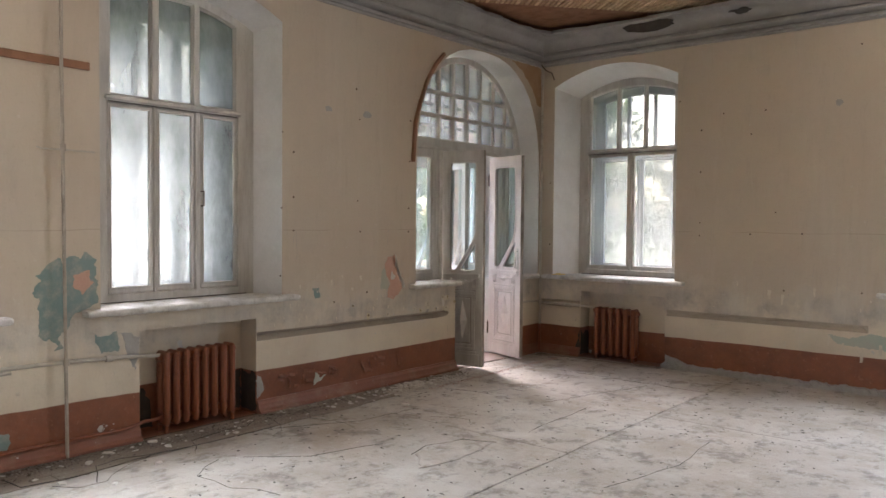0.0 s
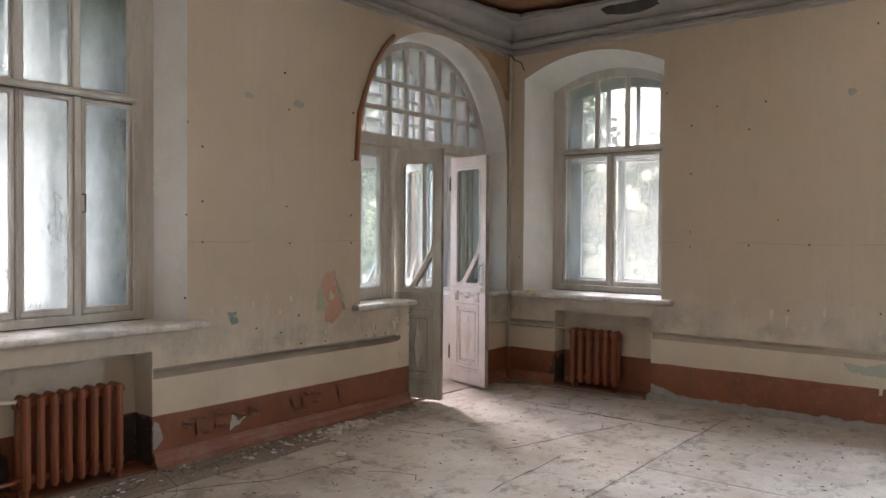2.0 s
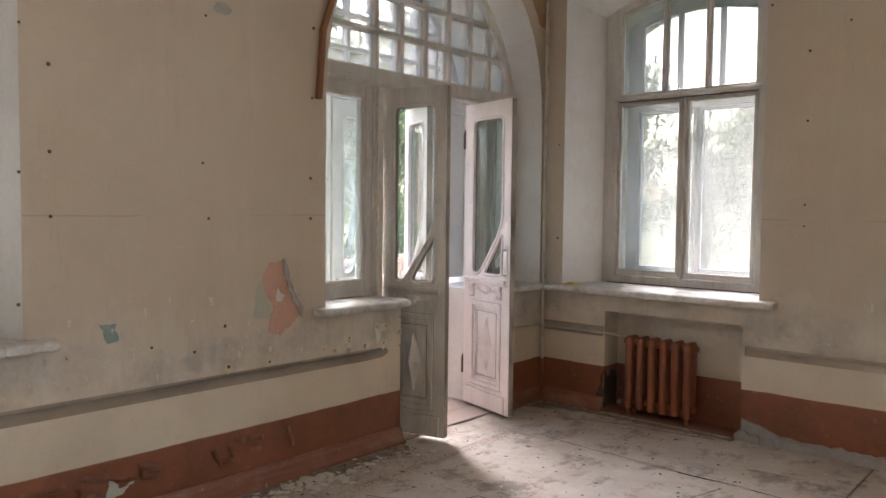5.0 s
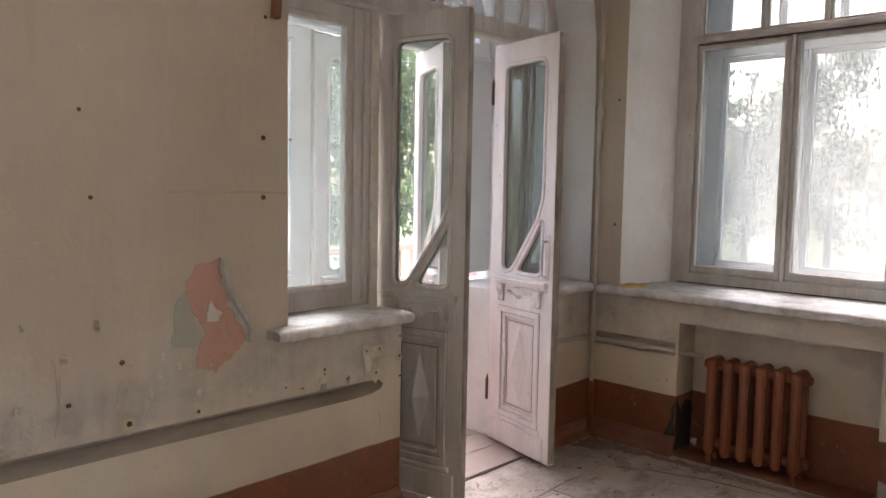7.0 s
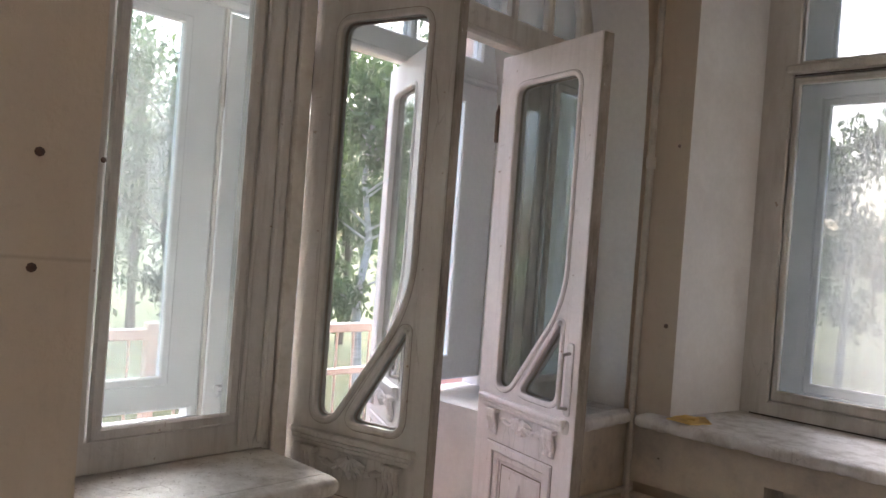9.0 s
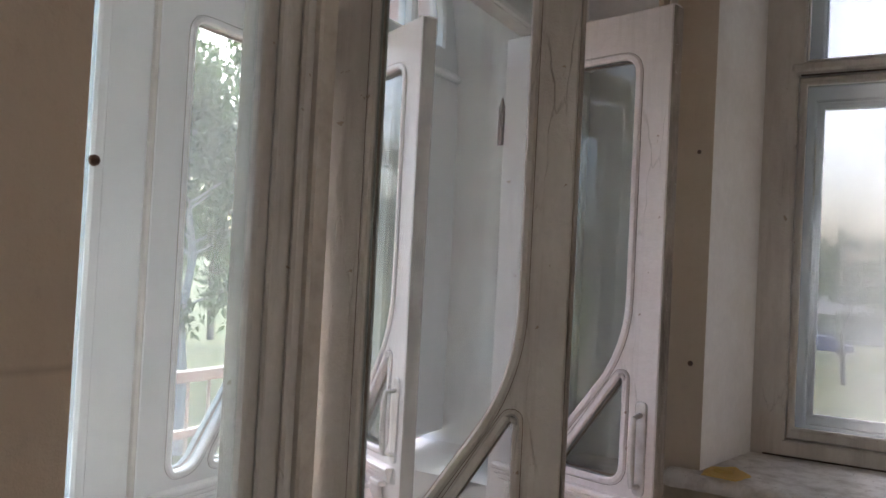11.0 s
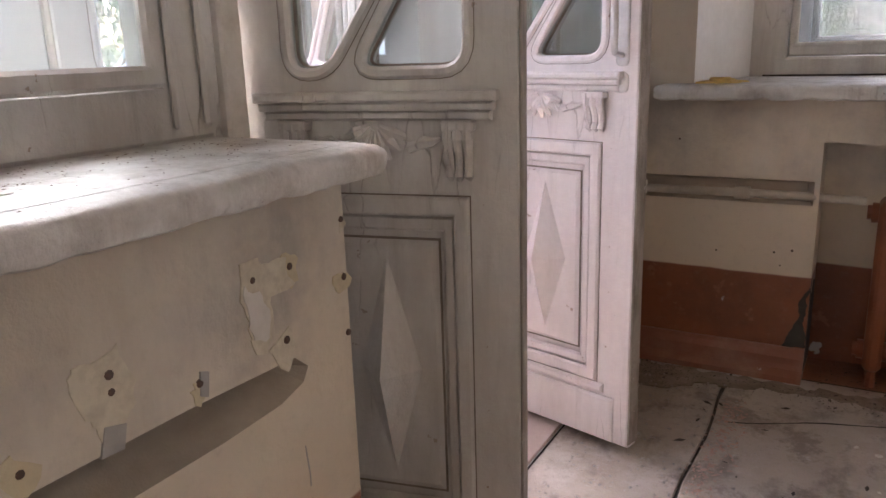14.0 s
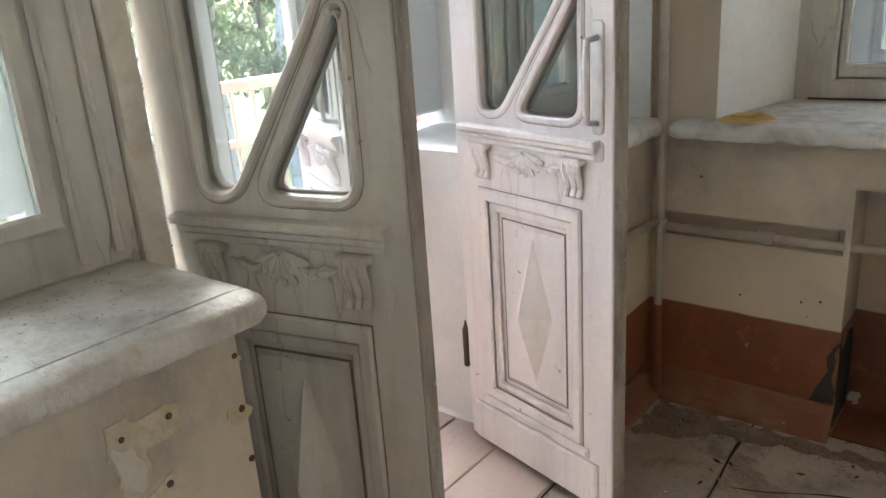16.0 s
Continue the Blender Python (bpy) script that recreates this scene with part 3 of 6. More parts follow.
def window(name, f, fa, fb, d, lower, upper, label, pane_mat, handles=(), rise=(2.975, 0.085), gap=0.25, far=0.045):
    """A double window: an inner frame at depth d with casements and top lights, and one in paler, sky-lit paint behind
    it.
    lower, upper: the bars between the lights as (centre, width) of the visible wood. rise: the glass head at the sides
    and its rise."""
    win = setting(new(name), label, "window")
    mid, half = (fa + fb) / 2, (fb - fa) / 2

    def head(up):
        return lambda u: rise[0] + rise[1] * (1 - ((u - mid) / half) ** 2) + up

    def lights(bars, inset, slim):
        edges = [fa + inset] + [c + s * w * slim / 2 for c, w in bars for s in (-1, 1)] + [fb - inset]
        return list(zip(edges[::2], edges[1::2]))

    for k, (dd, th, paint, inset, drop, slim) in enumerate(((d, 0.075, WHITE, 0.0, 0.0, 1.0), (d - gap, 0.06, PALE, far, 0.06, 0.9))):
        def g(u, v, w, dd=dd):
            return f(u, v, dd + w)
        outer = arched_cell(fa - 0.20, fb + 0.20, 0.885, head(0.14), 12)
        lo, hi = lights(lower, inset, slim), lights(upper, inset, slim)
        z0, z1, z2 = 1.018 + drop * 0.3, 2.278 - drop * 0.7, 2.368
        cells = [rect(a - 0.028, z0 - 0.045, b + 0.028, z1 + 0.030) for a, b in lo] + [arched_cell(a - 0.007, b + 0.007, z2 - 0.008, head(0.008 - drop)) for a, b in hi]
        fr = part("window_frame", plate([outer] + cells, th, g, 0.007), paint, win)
        bm = bmesh.new()
        box(bm, g(fa - 0.05, 2.322, th), g(fb + 0.05, 2.352, th + 0.024), 0.007)
        part("transom_moulding", bm, paint, fr)
        for a, b in lo:
            sash = part("casement", plate([rect(a - 0.025, z0 - 0.042, b + 0.025, z1 + 0.027), rect(a, z0, b, z1)], 0.042, lambda u, v, w: g(u, v, w + 0.024), 0.006), paint, win)
            part("glazing_bead", plate([rect(a - 0.010, z0 - 0.010, b + 0.010, z1 + 0.010), rect(a + 0.004, z0 + 0.004, b - 0.004, z1 - 0.004)], 0.008, lambda u, v, w: g(u, v, w + 0.063), 0.003), paint, sash)
            pn = part("pane", plate([rect(a - 0.008, z0 - 0.008, b + 0.008, z1 + 0.008)], 0.004, lambda u, v, w: g(u, v, w + 0.036), 0), pane_mat, sash)
            pn.visible_shadow = False
        for a, b in hi:
            sash = part("top_light", plate([arched_cell(a - 0.005, b + 0.005, z2 - 0.006, head(0.006 - drop)), arched_cell(a + 0.004, b - 0.004, z2 + 0.004, head(-0.004 - drop))], 0.03, lambda u, v, w: g(u, v, w + 0.03), 0.003), paint, win)
            pn = part("pane", plate([arched_cell(a - 0.003, b + 0.003, z2 - 0.004, head(0.003 - drop))], 0.004, lambda u, v, w: g(u, v, w + 0.038), 0), pane_mat, sash)
            pn.visible_shadow = False
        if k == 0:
            # Dark strips drawn in to read as gaps at sill and transom.
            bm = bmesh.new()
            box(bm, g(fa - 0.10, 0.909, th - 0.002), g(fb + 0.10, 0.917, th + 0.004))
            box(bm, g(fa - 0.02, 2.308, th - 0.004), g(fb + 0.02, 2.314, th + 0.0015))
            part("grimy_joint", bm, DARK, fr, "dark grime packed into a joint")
            for a, b in lo:
                for u in (a - 0.034, b + 0.028):
                    for z in (1.16, 2.10):
                        bm = bmesh.new()
                        tube(bm, [g(u + 0.003, z - 0.045, 0.070), g(u + 0.003, z + 0.045, 0.070)], 0.008, 8)
                        if u < fa or u > fb:
                            part("hinge", bm, paint, win)
                        else:
                            bm.free()
            for u, v in handles:
                bm = bmesh.new()
                c = f(u, v, d + 0.068)
                out = f(u, v, d + 0.11) - c
                tube(bm, [c - Vector((0, 0, 0.055)), c + out - Vector((0, 0, 0.055)), c + out + Vector((0, 0, 0.055)), c + Vector((0, 0, 0.055))], 0.005, 8)
                part("handle", bm, RUST, win, "dark iron pull handle")
    return win


BARS_W = ((4.655, 0.072), (5.006, 0.100)), ((4.661, 0.066), (4.997, 0.062))
BARS_N = ((-4.816, 0.080),), ((-4.979, 0.040), (-4.651, 0.038))
window("window_1", west, 4.330, 5.337, -0.36, *BARS_W, "tall arched white double window, three lights, peeling", DUSTY, ((5.035, 1.66),), (3.01, 0.10))
window("window_2", west, 2.190, 3.197, -0.36, *[[(c - 2.14, w) for c, w in bars] for bars in BARS_W], "tall arched white double window", DUSTY, (), (3.01, 0.10))
window("window_3", north, -5.325, -4.309, -0.50, *BARS_N, "tall arched white double window with two casements", GLASS)
window("window_4", north, -1.880, -0.864, -0.50, *[[(c + 3.445, w) for c, w in bars] for bars in BARS_N], "tall arched white double window with two casements", GLASS)


def sill(name, f, a, b, back, front=0.10, label=""):
    """A thick painted window board: a main plank and a worn, chipped nosing strip in front of it, a dark joint between."""
    board = thing(name, label, "window sill", "window boards")
    seam = front - 0.052
    nose = [(seam + 0.002, 0.865), (front - 0.012, 0.865), (front - 0.003, 0.869), (front, 0.878), (front, 0.895), (front - 0.005, 0.904), (front - 0.016, 0.909), (seam + 0.003, 0.911), (seam + 0.0015, 0.908)]
    plank = [(back, 0.865), (seam, 0.865), (seam, 0.908), (seam - 0.002, 0.911), (back, 0.911)]
    for nm, prof, wear in (("plank", plank, 0.0), ("nosing", nose, 1.0)):
        bm = bmesh.new()
        n = max(20, int((b - a) / 0.02))
        rings = []
        for i in range(n + 1):
            u = a + (b - a) * i / n
            e = wear * (0.004 * noise.noise((u * 5, back, 2)) + 0.003 * noise.noise((u * 22, back, 7)) - 0.010 * max(0.0, noise.noise((u * 31, back, 11)) - 0.35))
            low = wear * 0.008 * max(0.0, noise.noise((u * 40, back, 4)))
            end = 0.006 if i in (0, n) else 0.0
            rings.append([bm.verts.new(f(u, v + low * (v < 0.87) + (end if v < 0.88 else -end * 0.6 if v > 0.90 else 0), d + (e - end if d > seam + 0.01 else 0))) for d, v in prof])
        for x, y in zip(rings, rings[1:]):
            for i in range(len(prof)):
                bm.faces.new((x[i], x[(i + 1) % len(prof)], y[(i + 1) % len(prof)], y[i]))
        bm.faces.new(rings[0])
        bm.faces.new(rings[-1])
        part(nm, bm, SILL, board, smooth=wear > 0)
    return board


sill("window_sill", west, 3.99, 5.69, -0.40, label="thick white-painted window board, dusty and chipped")
sill("window_sill", west, 1.86, 3.55, -0.40, label="thick white-painted window board, dusty and chipped")
sill("window_sill", north, -5.665, -3.98, -0.54, label="thick white-painted window board, dusty and chipped")
sill("window_sill", north, -2.23, -0.54, -0.54, label="thick white-painted window board, dusty and chipped")
sill("window_sill", west, 7.075, 7.782, -0.28, 0.09, label="short white window board beside the balcony door")
sill("window_sill", west, 8.89, 9.335, -0.28, 0.05, label="short white window board in the corner")

# dusty ledge between the two frames under the side light
bm = bmesh.new()
box(bm, (-6.515, 7.20, 0.850), (-6.058, 7.862, 0.886), 0.004)
setting(link(bm, "window_ledge", worn("dusty_ledge", (0.44, 0.42, 0.39), (0.26, 0.23, 0.20), 7.0, 0.8, 0.9, 0.5)), "grey dusty ledge between two window frames", "ledge")

# ---- balcony doorway: frame with side lights and fanlight, twice, one behind the other ----
FAN_Y = (7.79, 8.02, 8.255, 8.49, 8.73, 8.955)
FAN_Z = (2.35, 2.60, 2.84)


def fan_top(c, half, z0, top, p=2.15):
    return lambda u: z0 + (top - z0) * max(0.0, 1 - abs((u - c) / half) ** p) ** (1 / p)


def door_frame(name, x, label, paint, e=0.0):
    """Posts, transom, two side lights and a round-headed fanlight of small panes. e: how far the first post stands over."""
    fr = setting(new(name), label, "door frame")

    def g(u, v, d):
        return Vector((x + d, u, v))

    c, half = 8.255, 1.05
    head, inner = fan_top(c, half, 2.0, 3.265), fan_top(c, half - 0.09, 2.05, 3.20)
    us = [c + half * math.cos(math.pi * i / 28) for i in range(29)]
    outer = [(c - half, 0.908), (7.755 + e, 0.908), (7.755 + e, 0.0), (7.79 + e, 0.0), (7.79 + e, 2.255), (8.845, 2.255), (8.845, 0.0), (8.875, 0.0), (8.875, 0.908), (c + half, 0.908)] + [(u, head(u)) for u in us]
    left, right = rect(7.285 + e, 1.0, 7.662 + e, 2.18), rect(8.95, 1.0, 9.08, 2.18) if e else rect(9.0, 1.0, 9.235, 2.18)
    cells = []
    ys = [c - half + 0.10] + list(FAN_Y) + [c + half - 0.10]
    zs = list(FAN_Z) + [3.4]
    for a, b in zip(ys, ys[1:]):
        for z0, z1 in zip(zs, zs[1:]):
            a2, b2 = a + 0.018, b - 0.018
            n = 8
            top = [(b2 + (a2 - b2) * i / n) for i in range(n + 1)]
            top = [(u, min(z1 - 0.018, inner(u))) for u in top]
            top = [q for q in top if q[1] > z0 + 0.05]
            if len(top) < 4:
                continue
            cells.append([(top[-1][0], z0 + 0.018), (top[0][0], z0 + 0.018)] + top)
    body = part("frame", plate([outer, left, right] + cells, 0.07, lambda u, v, d: g(u, v, d - 0.07), 0.009), paint, fr)
    for a, b in ((left, "pane"), (right, "pane")):
        mould = plate([offset(a, -0.006), offset(a, 0.026)], 0.016, lambda u, v, d: g(u, v, d + 0.002), 0.006)
        part("glazing_bead", mould, paint, fr)
        pn = part(b, plate([offset(a, -0.004)], 0.004, lambda u, v, d: g(u, v, d - 0.03), 0), DOORGLASS, fr)
        pn.visible_shadow = False
    for lp in cells:
        pn = part("pane", plate([lp], 0.003, lambda u, v, d: g(u, v, d - 0.035), 0), GLASS, fr)
        pn.visible_shadow = False
    bm = bmesh.new()
    box(bm, g(7.36, 2.245, 0.0), g(9.26, 2.275, 0.03), 0.008)
    part("transom_moulding", bm, paint, fr)
    # Chalky colour carries the daylight that shows bright along the hinge gap.
    bm = bmesh.new()
    box(bm, g(7.7885 + e, 0.05, -0.045), g(7.800 + e if e else 7.838, 2.25, 0.010), 0.005)
    part("rebate_strip", bm, CHALK, fr, "pale split strip along the hinge post")
    for y in () if e else (7.68, 8.905):
        bm = bmesh.new()
        box(bm, g(y, 0.93, 0.0), g(y + 0.012, 2.24, 0.012), 0.004)
        box(bm, g(y + 0.06, 0.93, 0.0), g(y + 0.075, 2.24, 0.014), 0.005)
        part("post_bead", bm, paint, fr)
    return fr


door_frame("door_1_frame", -5.985, "white-painted frame with side lights and a round fanlight", WHITE)
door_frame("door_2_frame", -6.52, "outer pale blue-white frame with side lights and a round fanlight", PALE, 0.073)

LEAF = 0.525
JOINT = worn("grimy_joint", (0.20, 0.165, 0.13), (0.34, 0.29, 0.24), 30.0, 0.9, 0.9, 0.3)


def joint_line(loop, d, f, parent, width=0.003):
    """A thin dark line drawn into the crease beside a moulding."""
    lp = loop if area(loop) > 0 else loop[::-1]
    part("grimy_joint", plate([offset(lp, -width), lp], 0.002, lambda u, v, w: f(u, v, w + d), 0), JOINT, parent, "thin line of dirt along a moulding")



def carve_shell(bm, c, r, side):
    for i in range(7):
        a = radians(-160 + 140 * i / 6)
        t = [(c[0] + math.cos(a) * r * s, c[1] + math.sin(a) * r * s) for s in (0.15, 0.6, 1.0)]
        tube(bm, [(p[0], side * (0.024 + 0.010 * w), p[1]) for p, w in zip(t, (0.6, 1.0, 0.2))], [r * 0.07, r * 0.16, r * 0.08], 6)


def door_leaf(name, paint, label, m, handle_side=0):
    """A half-glazed leaf with a slanting bar, a small shelf on carved brackets and a diamond panel. Hinge at the origin, width along x."""
    leaf = thing(name, label, "door", "balcony door leaves", m)

    def g(u, v, d):
        return Vector((u, d, v))

    w = LEAF
    big = rounded([(0.10, 1.005), (0.178, 1.005), (0.395, 1.30), (0.435, 1.42), (0.435, 2.12), (0.10, 2.12)], [0.045, 0.04, 0.13, 0.13, 0.05, 0.05], 5)
    tri = rounded([(0.225, 1.005), (0.435, 1.005), (0.435, 1.285), (0.418, 1.285)], [0.05, 0.05, 0.02, 0.03], 5)
    body = part("leaf_frame", plate([rect(0, 0.022, w, 2.24), big, tri, rect(0.10, 0.20, 0.43, 0.79)], 0.044, lambda u, v, d: g(u, v, d - 0.022), 0.004), paint, leaf)
    for lp in (big, tri):
        pn = part("pane", plate([offset(lp if area(lp) > 0 else lp[::-1], -0.004)], 0.004, lambda u, v, d: g(u, v, d - 0.002), 0), DOORGLASS, leaf)
        pn.visible_shadow = False
    part("bottom_panel", plate([rect(0.09, 0.19, 0.44, 0.80)], 0.014, lambda u, v, d: g(u, v, d - 0.007), 0), paint, leaf)
    bm = bmesh.new()
    box(bm, (w - 0.001, -0.0215, 0.03), (w + 0.0035, 0.0215, 2.235), 0.002)
    part("worn_edge", bm, EDGEWOOD, leaf, "bare grimy edge with flaking paint")
    for s in (-1, 1):
        def h(u, v, d, s=s):
            return Vector((u, s * d, v))
        for lp, b in ((big, 0.014), (tri, 0.012)):
            lp = lp if area(lp) > 0 else lp[::-1]
            part("glazing_bead", plate([offset(lp, -0.012), offset(lp, 0.007)], 0.012, lambda u, v, d: h(u, v, d + 0.016), 0.005), paint, body)
            joint_line(offset(lp, -0.0125), 0.0206, h, body, 0.0014)
            joint_line(offset(lp, 0.0105), 0.0015, h, body, 0.003)
        joint_line(rect(0.0845, 0.1845, 0.4345, 0.8055), 0.0206, h, body, 0.0025)
        joint_line(rect(0.158, 0.262, 0.370, 0.728), 0.0085, h, body, 0.004)
        part("panel_moulding", plate([rect(0.085, 0.185, 0.434, 0.805), rect(0.116, 0.218, 0.405, 0.772)], 0.012, lambda u, v, d: h(u, v, d + 0.018), 0.005), paint, body)
        part("panel_moulding", plate([rect(0.117, 0.219, 0.404, 0.771), rect(0.143, 0.245, 0.382, 0.745)], 0.012, lambda u, v, d: h(u, v, d + 0.008), 0.005), paint, body)
        bm = bmesh.new()
        slab(bm, [rect(0.158, 0.262, 0.370, 0.728)], [(0.006, 0.0), (0.010, 0.0), (0.014, 0.010)], h)
        c = bm.verts.new(h(0.268, 0.495, 0.074))
        ring = [bm.verts.new(h(u, v, 0.0142)) for u, v in ((0.206, 0.495), (0.268, 0.292), (0.330, 0.495), (0.268, 0.698))]
        for i in range(4):
            bm.faces.new((ring[i], ring[(i + 1) % 4], c))
        part("diamond", bm, paint, body)
        bm = bmesh.new()
        slab(bm, [rect(0.03, 0.028, 0.485, 0.150)], [(0.021, 0.0), (0.029, 0.0), (0.034, 0.006)], h)
        slab(bm, [rect(0.075, 0.158, 0.455, 0.182)], [(0.018, 0.0), (0.026, 0.0), (0.032, 0.006)], h)
        part("kick_board", bm, paint, body)
        bm = bmesh.new()
        for z0, z1, d, i in ((0.958, 0.974, 0.050, 0.0), (0.944, 0.958, 0.042, 0.006), (0.928, 0.944, 0.033, 0.012)):
            slab(bm, [rect(0.035 + i, z0, 0.490 - i, z1)], [(0.020, 0.0), (d - 0.004, 0.0), (d, 0.004)], h)
        part("shelf_moulding", bm, paint, body)
        for u in (0.085, 0.395):
            bm = bmesh.new()
            for j in range(3):
                a = u + j * 0.017
                tube(bm, [(a + 0.008, s * 0.040, 0.926), (a + 0.008, s * 0.040, 0.90), (a + 0.008, s * 0.030, 0.872), (a + 0.008, s * 0.028, 0.856), (a + 0.008, s * 0.033, 0.842), (a + 0.008, s * 0.024, 0.834)], [0.009, 0.010, 0.008, 0.007, 0.009, 0.004], 7)
            box(bm, (u - 0.004, s * 0.02, 0.912), (u + 0.054, s * 0.048, 0.928), 0.003)
            part("bracket", bm, paint, body, "carved scroll bracket")
        bm = bmesh.new()
        carve_shell(bm, (0.265, 0.922), 0.062, s)
        for q in (-1, 1):
            pts = [(0.265 + q * (0.035 + 0.085 * i / 6), s * 0.026, 0.905 - 0.020 * math.sin(math.pi * i / 6) + 0.006 * math.sin(5.0 * i)) for i in range(7)]
            tube(bm, pts, [0.004, 0.008, 0.010, 0.008, 0.011, 0.007, 0.003], 6)
        part("shell_carving", bm, paint, body, "carved shell and leaf scroll")
    for s in (-1, 1):
        if handle_side not in (s, 2):
            continue
        bm = bmesh.new()
        slab(bm, [rounded(rect(0.468, 0.985, 0.500, 1.225), 0.014, 3)], [(0.021, 0.0), (0.025, 0.0), (0.027, 0.003)], lambda u, v, d, s=s: Vector((u, s * d, v)))
        slab(bm, [rounded(rect(0.462, 0.925, 0.500, 0.972), 0.014, 3)], [(0.021, 0.0), (0.025, 0.0), (0.027, 0.003)], lambda u, v, d, s=s: Vector((u, s * d, v)))
        handle = part("handle_plate", bm, STEEL, leaf, "painted steel handle plate and rose")
        bm = bmesh.new()
        tube(bm, [(0.484, s * 0.026, 1.19), (0.484, s * 0.058, 1.185), (0.484, s * 0.062, 1.15), (0.484, s * 0.062, 1.05), (0.484, s * 0.058, 1.015), (0.484, s * 0.026, 1.01)], [0.007, 0.007, 0.009, 0.009, 0.007, 0.007], 10)
        part("handle_bar", bm, STEEL, handle)
    for z in (0.30, 1.98):
        bm = bmesh.new()
        tube(bm, [(-0.012, -0.018, z - 0.06), (-0.012, -0.018, z + 0.06)], 0.010, 8)
        tube(bm, [(-0.012, -0.018, z + 0.06), (-0.012, -0.018, z + 0.085)], [0.007, 0.002], 8)
        part("hinge", bm, RUST, leaf, "rusty iron hinge")
    return leaf


def leaf_pose(hinge, free, width):
    return pose(hinge[0], hinge[1], 0, 0, 0, math.degrees(math.atan2(free[1] - hinge[1], free[0] - hinge[0]))) @ Matrix.Diagonal((width / LEAF, 1, 1, 1))


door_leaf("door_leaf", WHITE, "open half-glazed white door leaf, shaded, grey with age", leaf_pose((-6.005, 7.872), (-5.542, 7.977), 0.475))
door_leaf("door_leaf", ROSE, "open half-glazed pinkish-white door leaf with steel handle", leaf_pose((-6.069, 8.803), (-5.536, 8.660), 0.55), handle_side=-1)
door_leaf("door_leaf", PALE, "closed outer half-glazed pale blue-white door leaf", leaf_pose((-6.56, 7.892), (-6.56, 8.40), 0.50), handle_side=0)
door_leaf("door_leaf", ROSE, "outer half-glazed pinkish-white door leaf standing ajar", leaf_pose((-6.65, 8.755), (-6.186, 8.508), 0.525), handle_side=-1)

# ---- radiators ----


def radiator(name, n, pitch, height, m, label):
    """Cast-iron column radiator: ribs joined by hubs, standing on feet."""
    rad = thing(name, label, "radiator", "cast-iron radiators", m)
    bm = bmesh.new()
    th = pitch * 0.58
    loop = rounded([(-0.07, 0.045), (0.07, 0.045), (0.07, height - 0.01), (0.045, height), (-0.045, height), (-0.07, height - 0.01)], [0.03, 0.03, 0.02, 0.0, 0.0, 0.02], 3)
    slots = [rounded(rect(-0.012, 0.11, 0.012, height - 0.07), 0.01, 2)]
    slab(bm, [loop] + slots, [(-th / 2, 0.016), (-th / 2 + 0.010, 0.004), (-0.006, 0.0), (0.006, 0.0), (th / 2 - 0.010, 0.004), (th / 2, 0.016)], lambda u, v, d: Vector((d, u, v)))
    first = part("rib", bm, IRON, rad)
    first.location.x = pitch / 2
    for i in range(1, n):
        o = new("rib", first.data)
        o.parent = rad
        o.location.x = pitch * (i + 0.5)
    for z in (0.10, height - 0.045):
        bm = bmesh.new()
        tube(bm, [(0.0, 0, z), (n * pitch, 0, z)], 0.030, 12)
        tube(bm, [(-0.012, 0, z), (n * pitch + 0.012, 0, z)], 0.022, 8)
        part("hub_pipe", bm, IRON, rad, smooth=True)
    for x in (pitch * 0.5, (n - 0.5) * pitch):
        for y in (-0.045, 0.045):
            bm = bmesh.new()
            tube(bm, [(x, y, -0.0), (x, y, 0.06)], [0.016, 0.013], 8)
            part("foot", bm, IRON, rad)
    return rad


radiator("radiator", 8, 0.0765, 0.575, pose(WX - 0.055, 5.155, 0.0, 0, 0, -90), "dark red-brown cast-iron radiator in a wall niche")
radiator("radiator", 6, 0.0875, 0.575, pose(-5.05, NY + 0.075, 0.0), "red-brown cast-iron radiator in a wall niche")

# ---- pipes, rails, skirting ----


def pipe(name, runs, r, label, material=PIPE, clamps=(), category="pipe"):
    p = thing(name, label, category)
    for pts in runs:
        bm = bmesh.new()
        tube(bm, pts, r, 10)
        part("run", bm, material, p, smooth=True)
    for c, axis in clamps:
        bm = bmesh.new()
        a = Vector(axis) * 0.022
        tube(bm, [Vector(c) - a, Vector(c) + a], r * 1.55, 10)
        part("collar", bm, material, p, smooth=True)
    return p


pipe("heating_pipe", [[(-5.705, 9.295, 0.0), (-5.705, 9.295, 3.36)], [(-5.705, 9.30, 0.585), (-5.30, 9.315, 0.585), (-5.07, 9.40, 0.565)], [(-5.71, 9.295, 0.60), (-5.725, 8.92, 0.61)]], 0.013,
     "yellowed painted heating pipe in the room corner", clamps=(((-5.705, 9.295, 0.59), (0, 0, 1)), ((-5.705, 9.295, 1.90), (0, 0, 1)), ((-5.40, 9.312, 0.585), (1, 0, 0)), ((-5.705, 9.295, 3.2), (0, 0, 1))))
foot = scene.objects["heating_pipe"]
bm = bmesh.new()
tube(bm, [(-5.705, 9.295, 0.0), (-5.705, 9.295, 0.33)], 0.0142, 10)
part("painted_foot", bm, IRON, foot, "red-brown painted foot of the pipe", smooth=True)
pipe("heating_pipe", [[(WX + 0.03, 2.9, 0.61), (WX + 0.03, 3.88, 0.60), (WX + 0.025, 4.35, 0.575), (WX - 0.055, 4.56, 0.545)], [(WX + 0.035, 3.0, 0.56), (WX + 0.035, 3.55, 0.58)]], 0.014,
     "painted heating pipe running to a radiator", clamps=(((WX + 0.027, 4.15, 0.585), (0, 1, 0)),))
